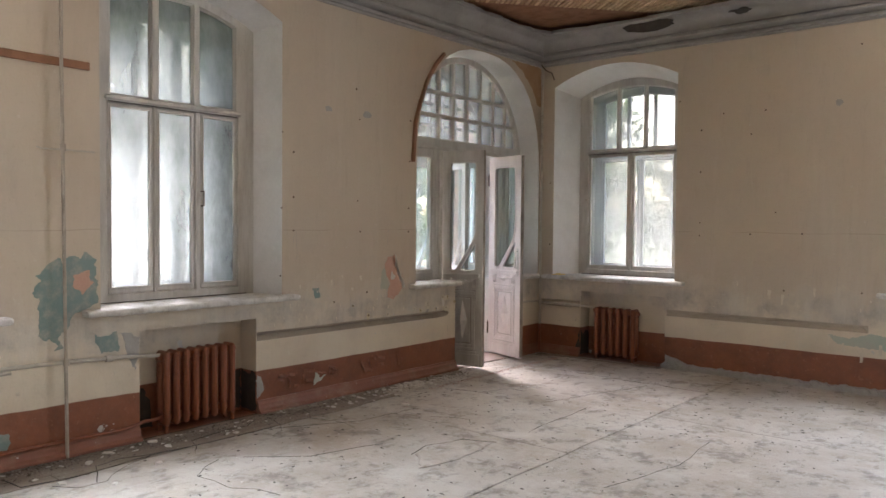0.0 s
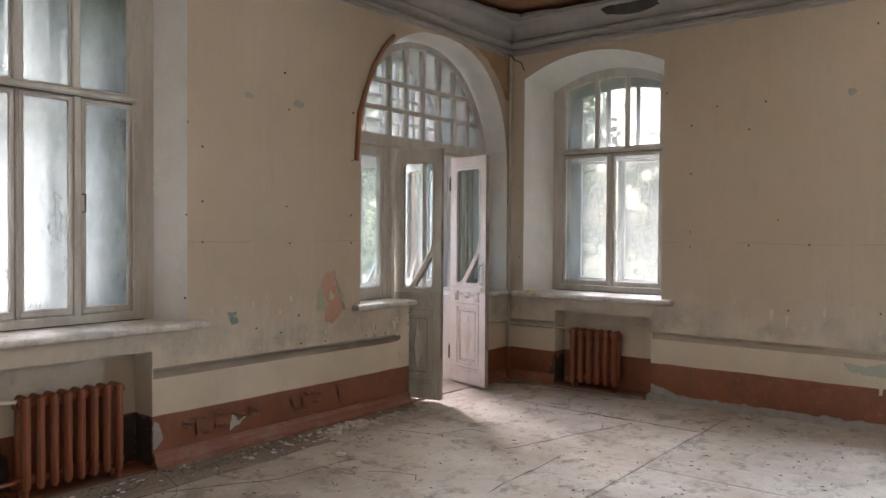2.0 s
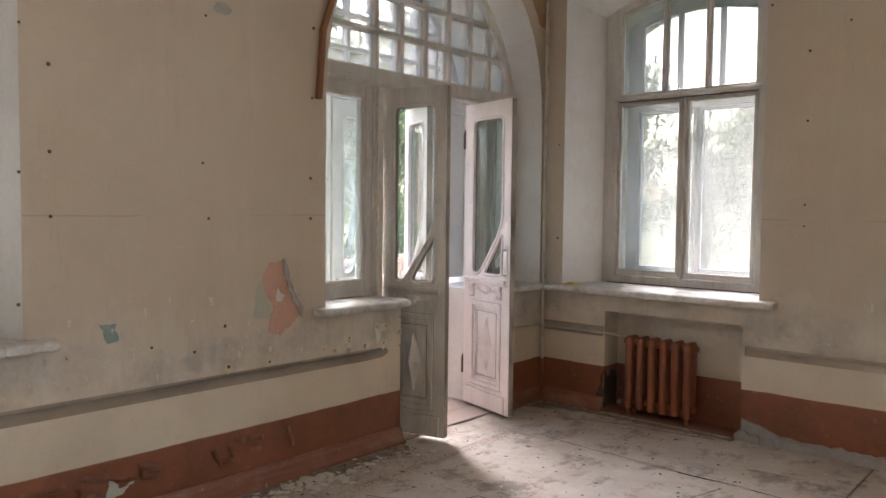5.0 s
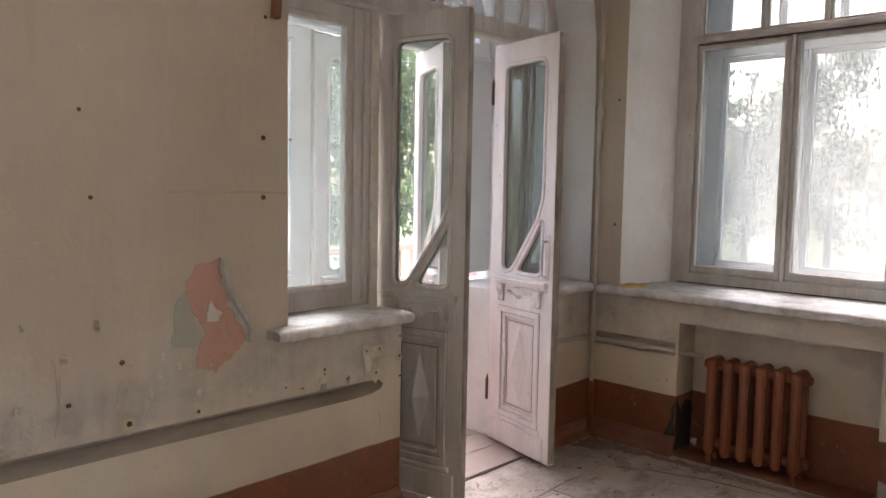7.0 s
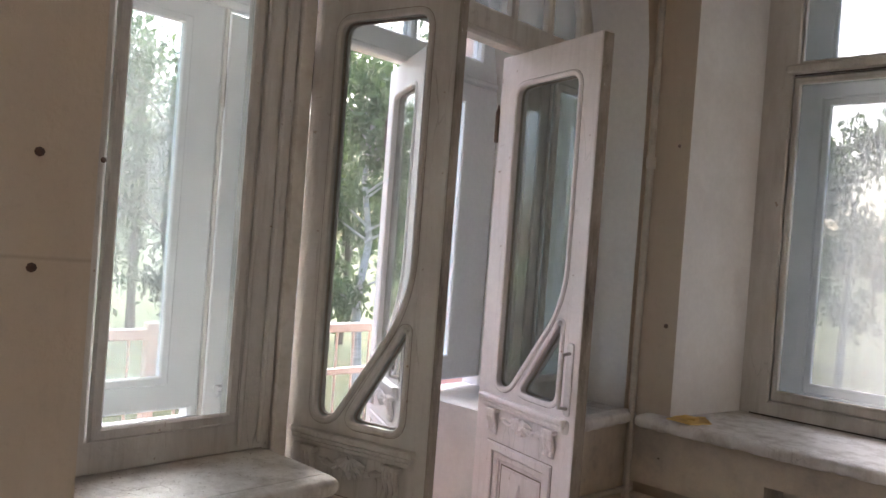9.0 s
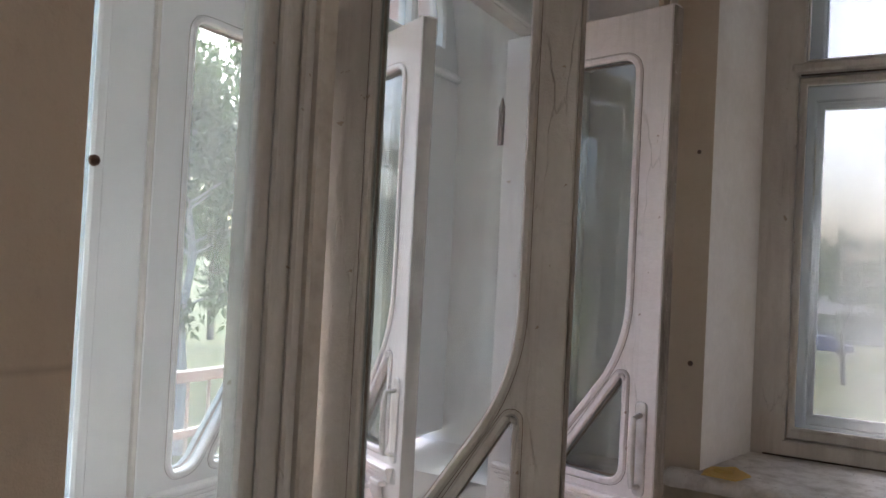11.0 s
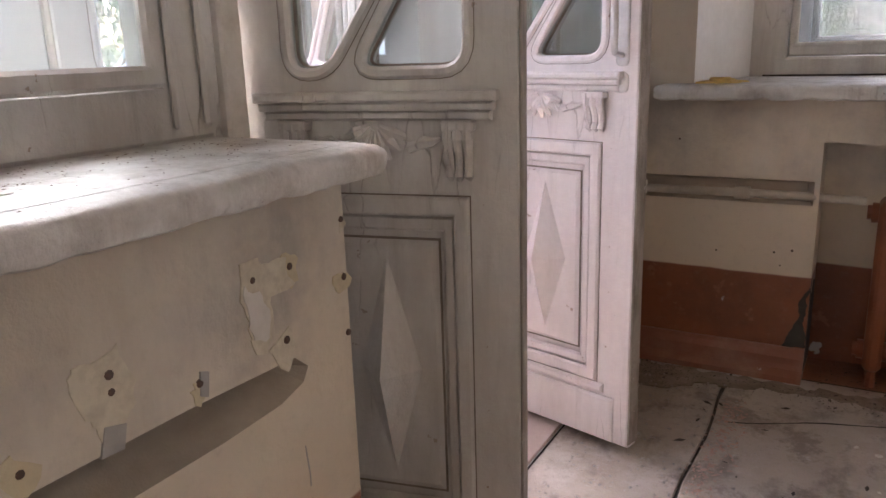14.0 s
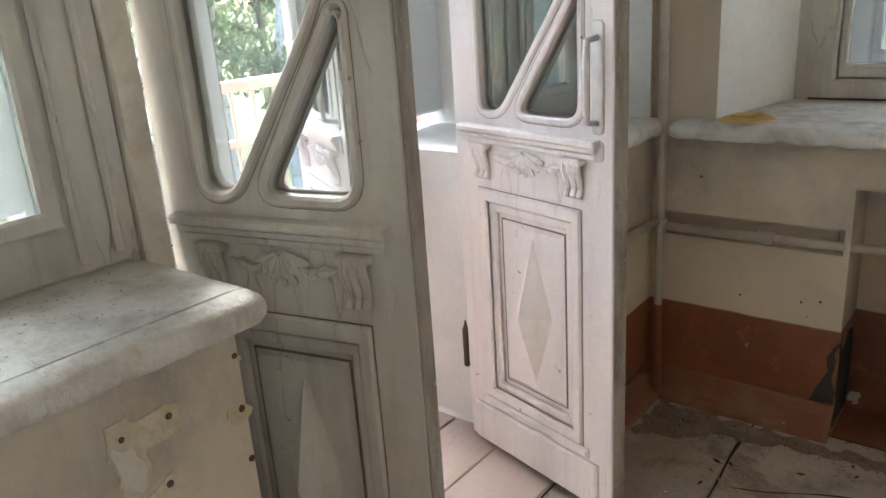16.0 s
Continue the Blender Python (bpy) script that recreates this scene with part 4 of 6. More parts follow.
pipe("heating_pipe", [[(WX + 0.05, 3.87, 0.0), (WX + 0.05, 3.86, 1.2), (WX + 0.05, 3.85, 2.4), (WX + 0.05, 3.85, 3.33)]], 0.011, "thin riser pipe painted over with the wall", LIMEPIPE,
     clamps=(((WX + 0.05, 3.868, 0.6), (0, 0, 1)), ((WX + 0.05, 3.855, 1.93), (0, 0, 1))))
pipe("heating_pipe", [[(WX + 0.02, 3.0, 0.10), (WX + 0.03, 4.25, 0.10), (WX - 0.02, 4.42, 0.11), (WX - 0.055, 4.56, 0.10)]], 0.012, "brown-painted return pipe low on the wall", IRON)
bm = bmesh.new()
box(bm, (WX, 3.0, 2.435), (WX + 0.022, 4.04, 2.485), 0.003)
tagged(link(bm, "wooden_rail", BROWNWOOD), "bare brown wooden rail nailed to the wall", "rail")
bm = bmesh.new()
tube(bm, [(WX + 0.004, 3.72, 1.93), (WX + 0.03, 3.74, 1.92), (WX + 0.03, 4.06, 1.92)], 0.006, 6)
tagged(link(bm, "wall_cable", PIPE), "thin painted cable stub on the wall", "cable")
bm = bmesh.new()
tube(bm, [(-5.72, 9.28, 3.34), (-5.66, 9.30, 3.26), (-5.60, 9.32, 3.235), (-5.57, 9.335, 3.15)], 0.007, 6)
tagged(link(bm, "cable_stub", RUST), "dark cable stub hanging under the cornice", "cable")

# wooden bead left round the arch
for pts in ([(7.105, 2.07), (7.135, 2.45), (7.21, 2.66)], [(7.205, 2.64), (7.30, 2.86), (7.42, 3.03), (7.55, 3.16)]):
    bm = bmesh.new()
    rings = []
    for i, (y, z) in enumerate(pts):
        q = Vector(pts[min(i + 1, len(pts) - 1)]) - Vector(pts[max(i - 1, 0)])
        nrm = Vector((-q.y, q.x)).normalized() * 0.014
        rings.append([bm.verts.new((WX + d, y + s * nrm.x, z + s * nrm.y)) for d, s in ((0, 1), (0.03, 1), (0.03, -1), (0, -1))])
    for a, b in zip(rings, rings[1:]):
        for k in range(4):
            bm.faces.new((a[k], a[(k + 1) % 4], b[(k + 1) % 4], b[k]))
    bm.faces.new(rings[0]), bm.faces.new(rings[-1])
    tagged(link(bm, "arch_trim", BROWNWOOD), "strip of bare brown trim left on the arch edge", "trim")


def skirting(name, path, label, material=SKIRT, h=0.10):
    bm = bmesh.new()
    out = 0.055
    fine = []
    for a, b in zip(path, path[1:]):
        n = max(2, int((Vector(b) - Vector(a)).length / 0.1))
        fine += [Vector(a).lerp(Vector(b), i / n) for i in range(n)]
    fine.append(Vector(path[-1]))
    for p in fine[1:-1]:
        p.z += 0.004 * noise.noise((p.x * 4, p.y * 4, 3))
    sweep(bm, [(0.0, 0.0), (out, 0.0), (out, 0.018), (out - 0.012, 0.026), (0.030, 0.034), (0.026, 0.048), (0.024, h - 0.03), (0.012, h - 0.012), (0.010, h), (0.0, h)], fine)
    return setting(link(bm, name, material), label, "skirting board")


skirting("baseboard_1", [(WX, 5.335, 0.0), (WX, 7.778, 0.0)], "brown-painted moulded skirting board, scuffed pinkish")
skirting("baseboard_2", [(WX, SOUTH, 0.0), (WX, 4.37, 0.0)], "brown-painted moulded skirting board, scuffed")
skirting("baseboard_3", [(WX + 0.0, 8.90, 0.0), (WX + 0.0, NY, 0.0), (-5.19, NY, 0.0)], "brown-painted moulded skirting board in the corner")
rnd = random.Random(9)


def blob(cx, cy, r, n=14, wob=0.35, seed=0, stretch=(1.0, 1.0)):
    """An uneven closed outline."""
    return [(cx + stretch[0] * r * (1 + wob * noise.noise((math.cos(2 * math.pi * i / n) * 1.3 + seed, math.sin(2 * math.pi * i / n) * 1.3, seed * 2.1))) * math.cos(2 * math.pi * i / n),
             cy + stretch[1] * r * (1 + wob * noise.noise((math.cos(2 * math.pi * i / n) * 1.3 + seed, math.sin(2 * math.pi * i / n) * 1.3, seed * 2.1))) * math.sin(2 * math.pi * i / n)) for i in range(n)]


def jag(loop, step=0.008, amp=0.014, seed=0):
    """A torn edge along a closed outline."""
    res = []
    for a, b in zip(loop, loop[1:] + loop[:1]):
        n = max(1, int((Vector(b) - Vector(a)).length / step))
        for i in range(n):
            q = Vector(a).lerp(Vector(b), i / n)
            res.append((q.x + amp * (noise.noise((q.x * 22, q.y * 22, seed)) + 0.5 * noise.noise((q.x * 70, q.y * 70, seed))), q.y + amp * (noise.noise((q.x * 22, q.y * 22, seed + 9)) + 0.5 * noise.noise((q.x * 70, q.y * 70, seed + 9)))))
    return res


def patch(name, f, loop, material, label, d=0.002, category="bare patch", torn=True):
    bm = bmesh.new()
    lp = jag(loop) if torn else loop
    slab(bm, [lp], [(-0.004, 0.0), (d, 0.0)], f)
    return tagged(link(bm, name, material), label, category)


# broken plaster foot of the north wall
low = [(-4.18, 0.0)] + [(-4.18 + 0.06 * i, 0.055 + 0.085 * max(0.0, 1 - i / 5) + 0.028 * noise.noise((i * 0.9, 2.0, 0)) + 0.014 * noise.noise((i * 3.1, 5.0, 0))) for i in range(0, 62)] + [(-0.5, 0.0)]
bm = bmesh.new()
slab(bm, [low], [(-0.01, 0.0), (0.012, 0.0), (0.016, 0.004)], north)
setting(link(bm, "broken_plinth", GREYPLASTER), "grey broken plaster foot of the wall", "wall foot")
bm = bmesh.new()
for i in range(46):
    u = -4.16 + i * 0.08
    s = blob(u, 0.02, 0.05 + 0.02 * rnd.random(), 9, 0.5, i * 1.7, (1.0, 0.7))
    slab(bm, [s], [(0.0, 0.0), (0.03 + 0.03 * rnd.random(), 0.006)], north)
tagged(link(bm, "plaster_rubble", GREYPLASTER), "lumps of fallen plaster at the wall foot", "rubble", "", "stuff")

# bare and stained patches
patch("bare_plaster_patch", west, [(6.78, 1.17), (6.87, 1.19), (6.885, 1.10), (6.92, 1.01), (6.985, 0.89), (6.925, 0.83), (6.866, 0.78), (6.78, 0.81), (6.79, 0.89), (6.823, 0.93), (6.76, 1.03), (6.75, 1.11)], RAWPLASTER, "torn patch of bare pink plaster on the wall")
patch("paint_remnant", west, [(6.84, 1.045), (6.879, 1.0), (6.874, 0.963), (6.822, 0.973)], CHALK, "pale scrap of paint clinging to bare plaster", 0.006, "paint scrap")
patch("faded_patch", west, [(6.696, 1.03), (6.75, 1.09), (6.775, 0.99), (6.81, 0.91), (6.768, 0.875), (6.695, 0.886)], worn("faded_green_grey", (0.41, 0.415, 0.33), (0.49, 0.43, 0.33), 12.0, 0.7, 0.75, 0.2), "faded greenish patch of older paint", 0.0012)
patch("paint_remnant", west, [(6.873, 1.19), (6.898, 1.182), (6.907, 1.10), (6.93, 1.04), (6.99, 0.965), (7.012, 0.893), (6.988, 0.879), (6.967, 0.92), (6.92, 1.003), (6.884, 1.095)], CHALK, "pale lifted edge of paint round bare plaster", 0.007, "paint scrap")
for i, (lp, mt, lb) in enumerate((
        ([(3.73, 1.17), (3.83, 1.23), (4.08, 1.27), (4.09, 0.97), (3.94, 0.88), (3.83, 0.67), (3.76, 0.76), (3.70, 1.04)], TEAL, "patch of old teal paint laid bare"),
        ([(3.94, 1.15), (4.04, 1.15), (4.06, 1.07), (4.0, 1.02), (3.94, 1.06)], RAWPLASTER, "small spot of bare salmon plaster"),
        ([(4.06, 0.73), (4.21, 0.75), (4.24, 0.63), (4.12, 0.62)], TEAL, "small patch of old teal paint"),
        ([(4.24, 0.75), (4.37, 0.71), (4.37, 0.57), (4.34, 0.48), (4.29, 0.60)], GREYPLASTER, "grey bare plaster beside a niche"),
        ([(3.44, 0.24), (3.56, 0.20), (3.55, 0.12), (3.44, 0.12)], TEAL, "small patch of old teal paint"),
        ([(5.89, 0.95), (5.96, 0.93), (5.98, 0.86), (5.92, 0.85)], TEAL, "small patch of old teal paint"),
        ([(5.335, 0.30), (5.37, 0.28), (5.40, 0.20), (5.37, 0.13), (5.335, 0.12)], GREYPLASTER, "grey bare plaster beside a niche"),
        ([(7.553, 0.775), (7.644, 0.768), (7.652, 0.722), (7.612, 0.716), (7.592, 0.645), (7.565, 0.648), (7.568, 0.70), (7.55, 0.74)], SCAR, "yellowed chipped spot in the wall"),
        ([(7.31, 0.735), (7.365, 0.735), (7.38, 0.665), (7.345, 0.63), (7.315, 0.66)], SCAR, "yellowed chipped spot in the wall"),
        ([(7.335, 0.655), (7.362, 0.648), (7.355, 0.62), (7.326, 0.622)], GREYPLASTER, "chipped grey spot in the wall"),
        ([(7.472, 0.665), (7.485, 0.66), (7.480, 0.628), (7.468, 0.634)], GREYPLASTER, "chipped grey spot in the wall"))):
    small = max(u for u, _ in lp) - min(u for u, _ in lp) < 0.04
    patch("paint_patch", west, jag(lp, 0.03, 0.05 if i == 0 else 0.02, i) if i < 5 else lp, mt, lb, 0.0018 + (0.0015 if i == 1 or mt is GREYPLASTER and small else 0), torn=not small)
patch("paint_remnant", west, [(7.556, 0.747), (7.59, 0.728), (7.604, 0.702), (7.589, 0.663), (7.570, 0.664), (7.567, 0.708)], CHALK, "pale bare plaster in a chipped spot", 0.0032, "bare patch")
patch("paint_patch", north, [(-2.63, 0.51), (-2.47, 0.48), (-2.27, 0.54), (-2.0, 0.51), (-2.0, 0.40), (-2.33, 0.41), (-2.56, 0.43)], worn("pale_green_undercoat", (0.42, 0.45, 0.37), (0.50, 0.45, 0.36), 14.0, 0.7, 0.7, 0.3), "pale green undercoat showing through peeled paint")
patch("bare_arch_edge", west, [(8.73, 3.30), (8.95, 3.21), (9.14, 3.05), (9.27, 2.86), (9.33, 2.86), (9.33, 3.30)], worn("bare_brown_edge", (0.40, 0.25, 0.13), (0.50, 0.38, 0.25), 9.0, 0.8, 0.85, 0.4), "brown stained plaster between arch and cornice", 0.003)
for y, z, r in ((6.06, 2.44, 0.028), (6.51, 2.44, 0.042)):
    patch("grey_spot", west, blob(y, z, r, 12, 0.5, y, (1.3, 0.8)), GREYPLASTER, "grey mark of a filled hole", 0.003, "wall mark", False)
patch("grey_spot", north, blob(-2.58, 2.61, 0.03, 12, 0.5, 3.0), GREYPLASTER, "grey mark of a filled hole", 0.003, "wall mark", False)
for a, b, zz, lb in ((-4.33, 8.985, 0.085, 0), (-3.42, 8.96, 0.04, 1)):
    bm = bmesh.new()
    slab(bm, [jag(blob(a, 0.0, zz * 1.6, 16, 0.6, a, (1.8, 0.55)), 0.02, 0.012)], [(0.0, 0.0), (0.004, 0.002)], lambda u, v, d: Vector((u, NY - 0.155 - d * 0.6 + v * -0.62, TOP - 0.055 + v * 0.55 - d)))
    tagged(link(bm, "dark_stain", DARK), "dark patch of fallen skin on the cove", "wall mark")

# curled flakes of paint on the brown foot
rnd = random.Random(12)


def flake(name, f, u, v, w, h, curl, material, label, d0=0.002):
    """A lifted, curled scale of paint."""
    bm = bmesh.new()
    rows = []
    n = 5
    for i in range(n + 1):
        t = i / n
        rows.append([bm.verts.new(f(u + (s - 0.5) * w * (1 - 0.35 * t) + 0.004 * rnd.uniform(-1, 1), v - h * t + 0.003 * rnd.uniform(-1, 1), d0 + curl * t * t + 0.004 * rnd.random() * t)) for s in (0.0, 0.35, 0.7, 1.0)])
    for a, b in zip(rows, rows[1:]):
        for i in range(3):
            bm.faces.new((a[i], a[i + 1], b[i + 1], b[i]))
    bmesh.ops.solidify(bm, geom=bm.faces[:], thickness=0.0015)
    return tagged(link(bm, name, material), label, "paint flake", "paint flakes")


BROWNFLAKE = worn("brown_paint_flake", (0.32, 0.12, 0.058), (0.45, 0.27, 0.17), 20.0, 0.6, 0.45, 0.2)
BEIGERIM = worn("yellowed_rim", (0.58, 0.50, 0.33), (0.42, 0.35, 0.24), 30.0, 0.6, 0.85, 0.4)
BEIGEFLAKE = worn("beige_paint_flake", (0.66, 0.59, 0.47), (0.52, 0.45, 0.35), 20.0, 0.6, 0.7, 0.2)


def curl(f, p, q, lift, material, label, width=0.022):
    """A lip of paint that has lifted along the line from p to q and curls away from the wall."""
    p, q = Vector(p), Vector(q)
    n = max(4, int((q - p).length / 0.012))
    side = Vector((-(q - p).y, (q - p).x)).normalized()
    if side.y > 0:
        side = -side
    bm = bmesh.new()
    rings = []
    for i in range(n + 1):
        t = i / n
        o = p.lerp(q, t) + side * 0.008 * noise.noise((p.x * 31 + t * 4, p.y * 17, 1.0))
        rise = lift * (0.35 + 0.65 * math.sin(math.pi * min(1.0, t * 0.9 + 0.1))) * (1 + 0.5 * noise.noise((p.x * 9, t * 5, 4.0)))
        rings.append([bm.verts.new(f(*(o - side * width * a), 0.0015 + rise * h)) for a, h in ((1.1, 0.0), (0.5, 0.25), (0.1, 0.75), (-0.15, 1.0), (-0.05, 1.25))])
    for a, b in zip(rings, rings[1:]):
        for k in range(4):
            bm.faces.new((a[k], a[k + 1], b[k + 1], b[k]))
    bmesh.ops.solidify(bm, geom=bm.faces[:], thickness=0.0016)
    return tagged(link(bm, "paint_curl", material), label, "paint flake", "paint flakes")


for p, q in (((5.53, 0.225), (5.60, 0.215)), ((5.545, 0.255), (5.64, 0.235)), ((5.635, 0.235), (5.645, 0.15)), ((5.65, 0.245), (5.71, 0.24)), ((5.70, 0.15), (5.75, 0.145)), ((5.785, 0.235), (5.79, 0.155)), ((5.80, 0.256), (5.92, 0.242)), ((5.82, 0.175), (5.90, 0.165)),
             ((6.06, 0.262), (6.16, 0.222)), ((6.08, 0.20), (6.16, 0.188)), ((6.06, 0.265), (6.075, 0.20)), ((6.44, 0.25), (6.50, 0.145)), ((6.50, 0.172), (6.60, 0.15)), ((6.575, 0.28), (6.63, 0.25)), ((6.66, 0.192), (6.74, 0.187)), ((6.655, 0.266), (6.75, 0.245)), ((6.90, 0.275), (6.935, 0.16)), ((6.53, 0.255), (6.56, 0.19))):
    curl(west, p, q, rnd.uniform(0.006, 0.011), BROWNFLAKE, "curled lip of brown paint lifting off the wall foot")
patch("paint_remnant", west, [(5.92, 0.232), (5.97, 0.195), (6.045, 0.205), (5.985, 0.165), (5.905, 0.135)], worn("pale_green_scrap", (0.52, 0.55, 0.46), (0.36, 0.40, 0.33), 14.0, 0.8, 0.7, 0.3), "pale green scrap of older paint under brown", 0.004, "paint scrap")
curl(west, (5.915, 0.238), (6.05, 0.207), 0.014, BROWNFLAKE, "curled lip of brown paint lifting off the wall foot", 0.012)
for y, z in ((5.66, 0.83), (5.75, 0.70), (5.83, 0.72), (6.03, 0.82), (6.20, 0.79), (6.34, 0.92), (6.60, 0.73), (6.79, 0.73), (7.0, 0.70), (6.10, 1.0), (6.44, 1.02), (5.42, 0.38), (5.64, 0.45), (6.9, 0.42), (3.60, 0.45), (4.2, 0.50)):
    flake("paint_flake", west, y, z, rnd.uniform(0.012, 0.028), rnd.uniform(0.02, 0.05), rnd.uniform(0.002, 0.005), BEIGEFLAKE, "curled flake of beige paint")
for x, z in ((-3.45, 0.95), (-3.35, 0.80), (-3.15, 0.88), (-3.03, 0.84), (-2.75, 0.92), (-2.62, 0.50), (-2.5, 0.44), (-2.35, 0.36), (-3.0, 0.40), (-2.2, 0.45)):
    flake("paint_flake", north, x, z, rnd.uniform(0.015, 0.035), rnd.uniform(0.04, 0.10), rnd.uniform(0.003, 0.008), BEIGEFLAKE, "curled flake of beige paint")
for (y0, z0), (y1, z1) in (((6.872, 1.19), (6.892, 1.10)), ((6.89, 1.10), (6.925, 1.02)), ((6.925, 1.02), (6.985, 0.93)), ((6.985, 0.935), (6.992, 0.875))):
    bm = bmesh.new()
    rings = []
    for i in range(7):
        t = i / 6
        y, z = y0 + (y1 - y0) * t, z0 + (z1 - z0) * t
        rings.append([bm.verts.new((WX + d, y + o, z)) for o, d in ((0.03, 0.0), (0.015, 0.007), (-0.004 - 0.006 * noise.noise((t * 9, z, 0)), 0.024 + 0.008 * noise.noise((t * 7, y, 2))))])
    for a, b in zip(rings, rings[1:]):
        for k in range(2):
            bm.faces.new((a[k], a[k + 1], b[k + 1], b[k]))
    bmesh.ops.solidify(bm, geom=bm.faces[:], thickness=0.002)
    tagged(link(bm, "paint_curl", CHALK), "lifted pale edge of torn wall paint", "paint flake", "paint flakes")

# nail holes and nails
bm = bmesh.new()
tube(bm, [(-0.002, 0, 0), (0.004, 0, 0), (0.007, 0, 0)], [0.010, 0.009, 0.005], 8)
me = bpy.data.meshes.new("nail")
bm.to_mesh(me)
bm.free()
me.materials.append(RUST)
spots = [(WX, y, z, 0) for y, z in ((6.38, 2.65), (5.69, 2.05), (5.69, 1.69), (5.69, 1.42), (5.57, 1.6), (5.58, 2.2), (6.4, 1.68), (6.43, 1.41), (7.08, 2.45), (7.06, 1.63), (6.42, 2.39), (6.52, 0.87), (5.56, 1.06), (6.13, 0.81), (7.06, 1.41), (7.18, 1.63), (6.35, 0.76), (6.54, 0.66), (6.79, 0.65), (7.07, 2.07))]
spots += [(WX, y, z, 0) for y, z in ((7.16, 0.67), (7.24, 0.65), (7.35, 0.71), (7.35, 0.69), (7.47, 0.65), (7.575, 0.752), (7.648, 0.752), (7.771, 0.793), (7.768, 0.704), (7.772, 0.612), (7.63, 0.65))]
spots += [(x, NY, z, -90) for x, z in ((-3.84, 1.52), (-3.84, 1.39), (-3.34, 1.41), (-3.62, 2.6), (-3.84, 2.45), (-3.35, 2.38), (-3.22, 2.6), (-3.84, 2.03), (-4.07, 2.76), (-3.11, 1.62), (-2.87, 1.42), (-2.36, 0.9), (-3.02, 0.88), (-2.41, 3.11), (-5.6, 0.74), (-5.47, 0.39), (-5.3, 0.4), (-5.28, 0.36), (-5.25, 0.41), (-5.61, 1.26), (-5.61, 1.97))]
for x, y, z, turn in spots:
    o = new("nail", me)
    o.matrix_basis = pose(x, y, z, 0, 0, turn) @ Matrix.Scale(rnd.uniform(0.5, 0.7) if y > 7.1 and turn == 0 else rnd.uniform(0.25, 0.42) if x < -5.2 and z < 0.8 and turn else rnd.uniform(0.65, 1.05), 4)
    tagged(o, "rusty nail head in the painted wall", "nail", "nails in the walls")

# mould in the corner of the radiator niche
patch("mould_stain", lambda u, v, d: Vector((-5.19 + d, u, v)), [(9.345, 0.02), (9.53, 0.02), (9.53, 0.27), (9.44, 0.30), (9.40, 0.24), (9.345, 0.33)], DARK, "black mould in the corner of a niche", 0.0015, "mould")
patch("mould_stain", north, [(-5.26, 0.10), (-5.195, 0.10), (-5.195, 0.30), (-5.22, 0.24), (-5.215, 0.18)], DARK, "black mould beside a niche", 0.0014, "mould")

# Shade inside the west niche painted as black patches over the brown foot.
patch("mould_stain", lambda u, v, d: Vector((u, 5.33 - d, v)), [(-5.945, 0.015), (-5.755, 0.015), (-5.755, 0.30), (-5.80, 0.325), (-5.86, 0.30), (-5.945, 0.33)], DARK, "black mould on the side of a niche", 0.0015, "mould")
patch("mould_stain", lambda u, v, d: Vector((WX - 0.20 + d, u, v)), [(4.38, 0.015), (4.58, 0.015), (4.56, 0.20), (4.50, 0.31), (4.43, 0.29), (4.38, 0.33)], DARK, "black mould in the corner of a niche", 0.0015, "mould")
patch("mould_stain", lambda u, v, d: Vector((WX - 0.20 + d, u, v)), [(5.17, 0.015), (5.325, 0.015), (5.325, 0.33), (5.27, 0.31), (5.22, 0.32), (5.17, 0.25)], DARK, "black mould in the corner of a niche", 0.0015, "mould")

# chipped rims round the holes beside the door
for k, (y, z) in enumerate(((7.16, 0.67), (7.24, 0.65), (7.35, 0.70), (7.47, 0.65), (7.575, 0.752), (7.648, 0.752), (7.769, 0.793), (7.767, 0.704), (7.63, 0.65), (6.35, 0.76), (6.79, 0.65), (6.54, 0.66))):
    patch("chipped_rim", west, jag(blob(y - 0.004, z - 0.006, 0.013 + 0.005 * (k % 3), 12, 0.6, k * 2.7, (0.8, 1.2)), 0.006, 0.010, k), BEIGERIM if k % 2 else SCAR, "chipped rim of a hole in the painted wall", 0.0016, "wall mark")

# small lifted scales and hairline cracks in the limewash
rnd = random.Random(77)
for k in range(26):
    f, u, v = (west, rnd.uniform(5.5, 6.9), rnd.uniform(0.62, 1.05)) if k < 16 else (north, rnd.uniform(-3.9, -1.2), rnd.uniform(0.65, 1.0))
    flake("paint_flake", f, u, v, rnd.uniform(0.006, 0.016), rnd.uniform(0.010, 0.03), rnd.uniform(0.001, 0.003), BEIGEFLAKE, "small lifted scale of beige paint")


def hairline(f, u, v, length, lean, w):
    n = max(4, int(length / 0.02))
    mid = [(u + lean * i / n + 0.012 * noise.noise((u * 7, i * 0.35, v)), v - length * i / n) for i in range(n + 1)]
    loop = [(a - w * (0.4 + 0.6 * abs(math.sin(i * 1.7))), b) for i, (a, b) in enumerate(mid)] + [(a + w * (0.4 + 0.6 * abs(math.sin(i * 2.3))), b) for i, (a, b) in reversed(list(enumerate(mid)))]
    bm = bmesh.new()
    slab(bm, [loop], [(-0.002, 0.0), (0.0012, 0.0)], f)
    tagged(link(bm, "wall_crack", GREYPLASTER), "hairline crack in the painted plaster", "wall crack", "cracks in the walls")


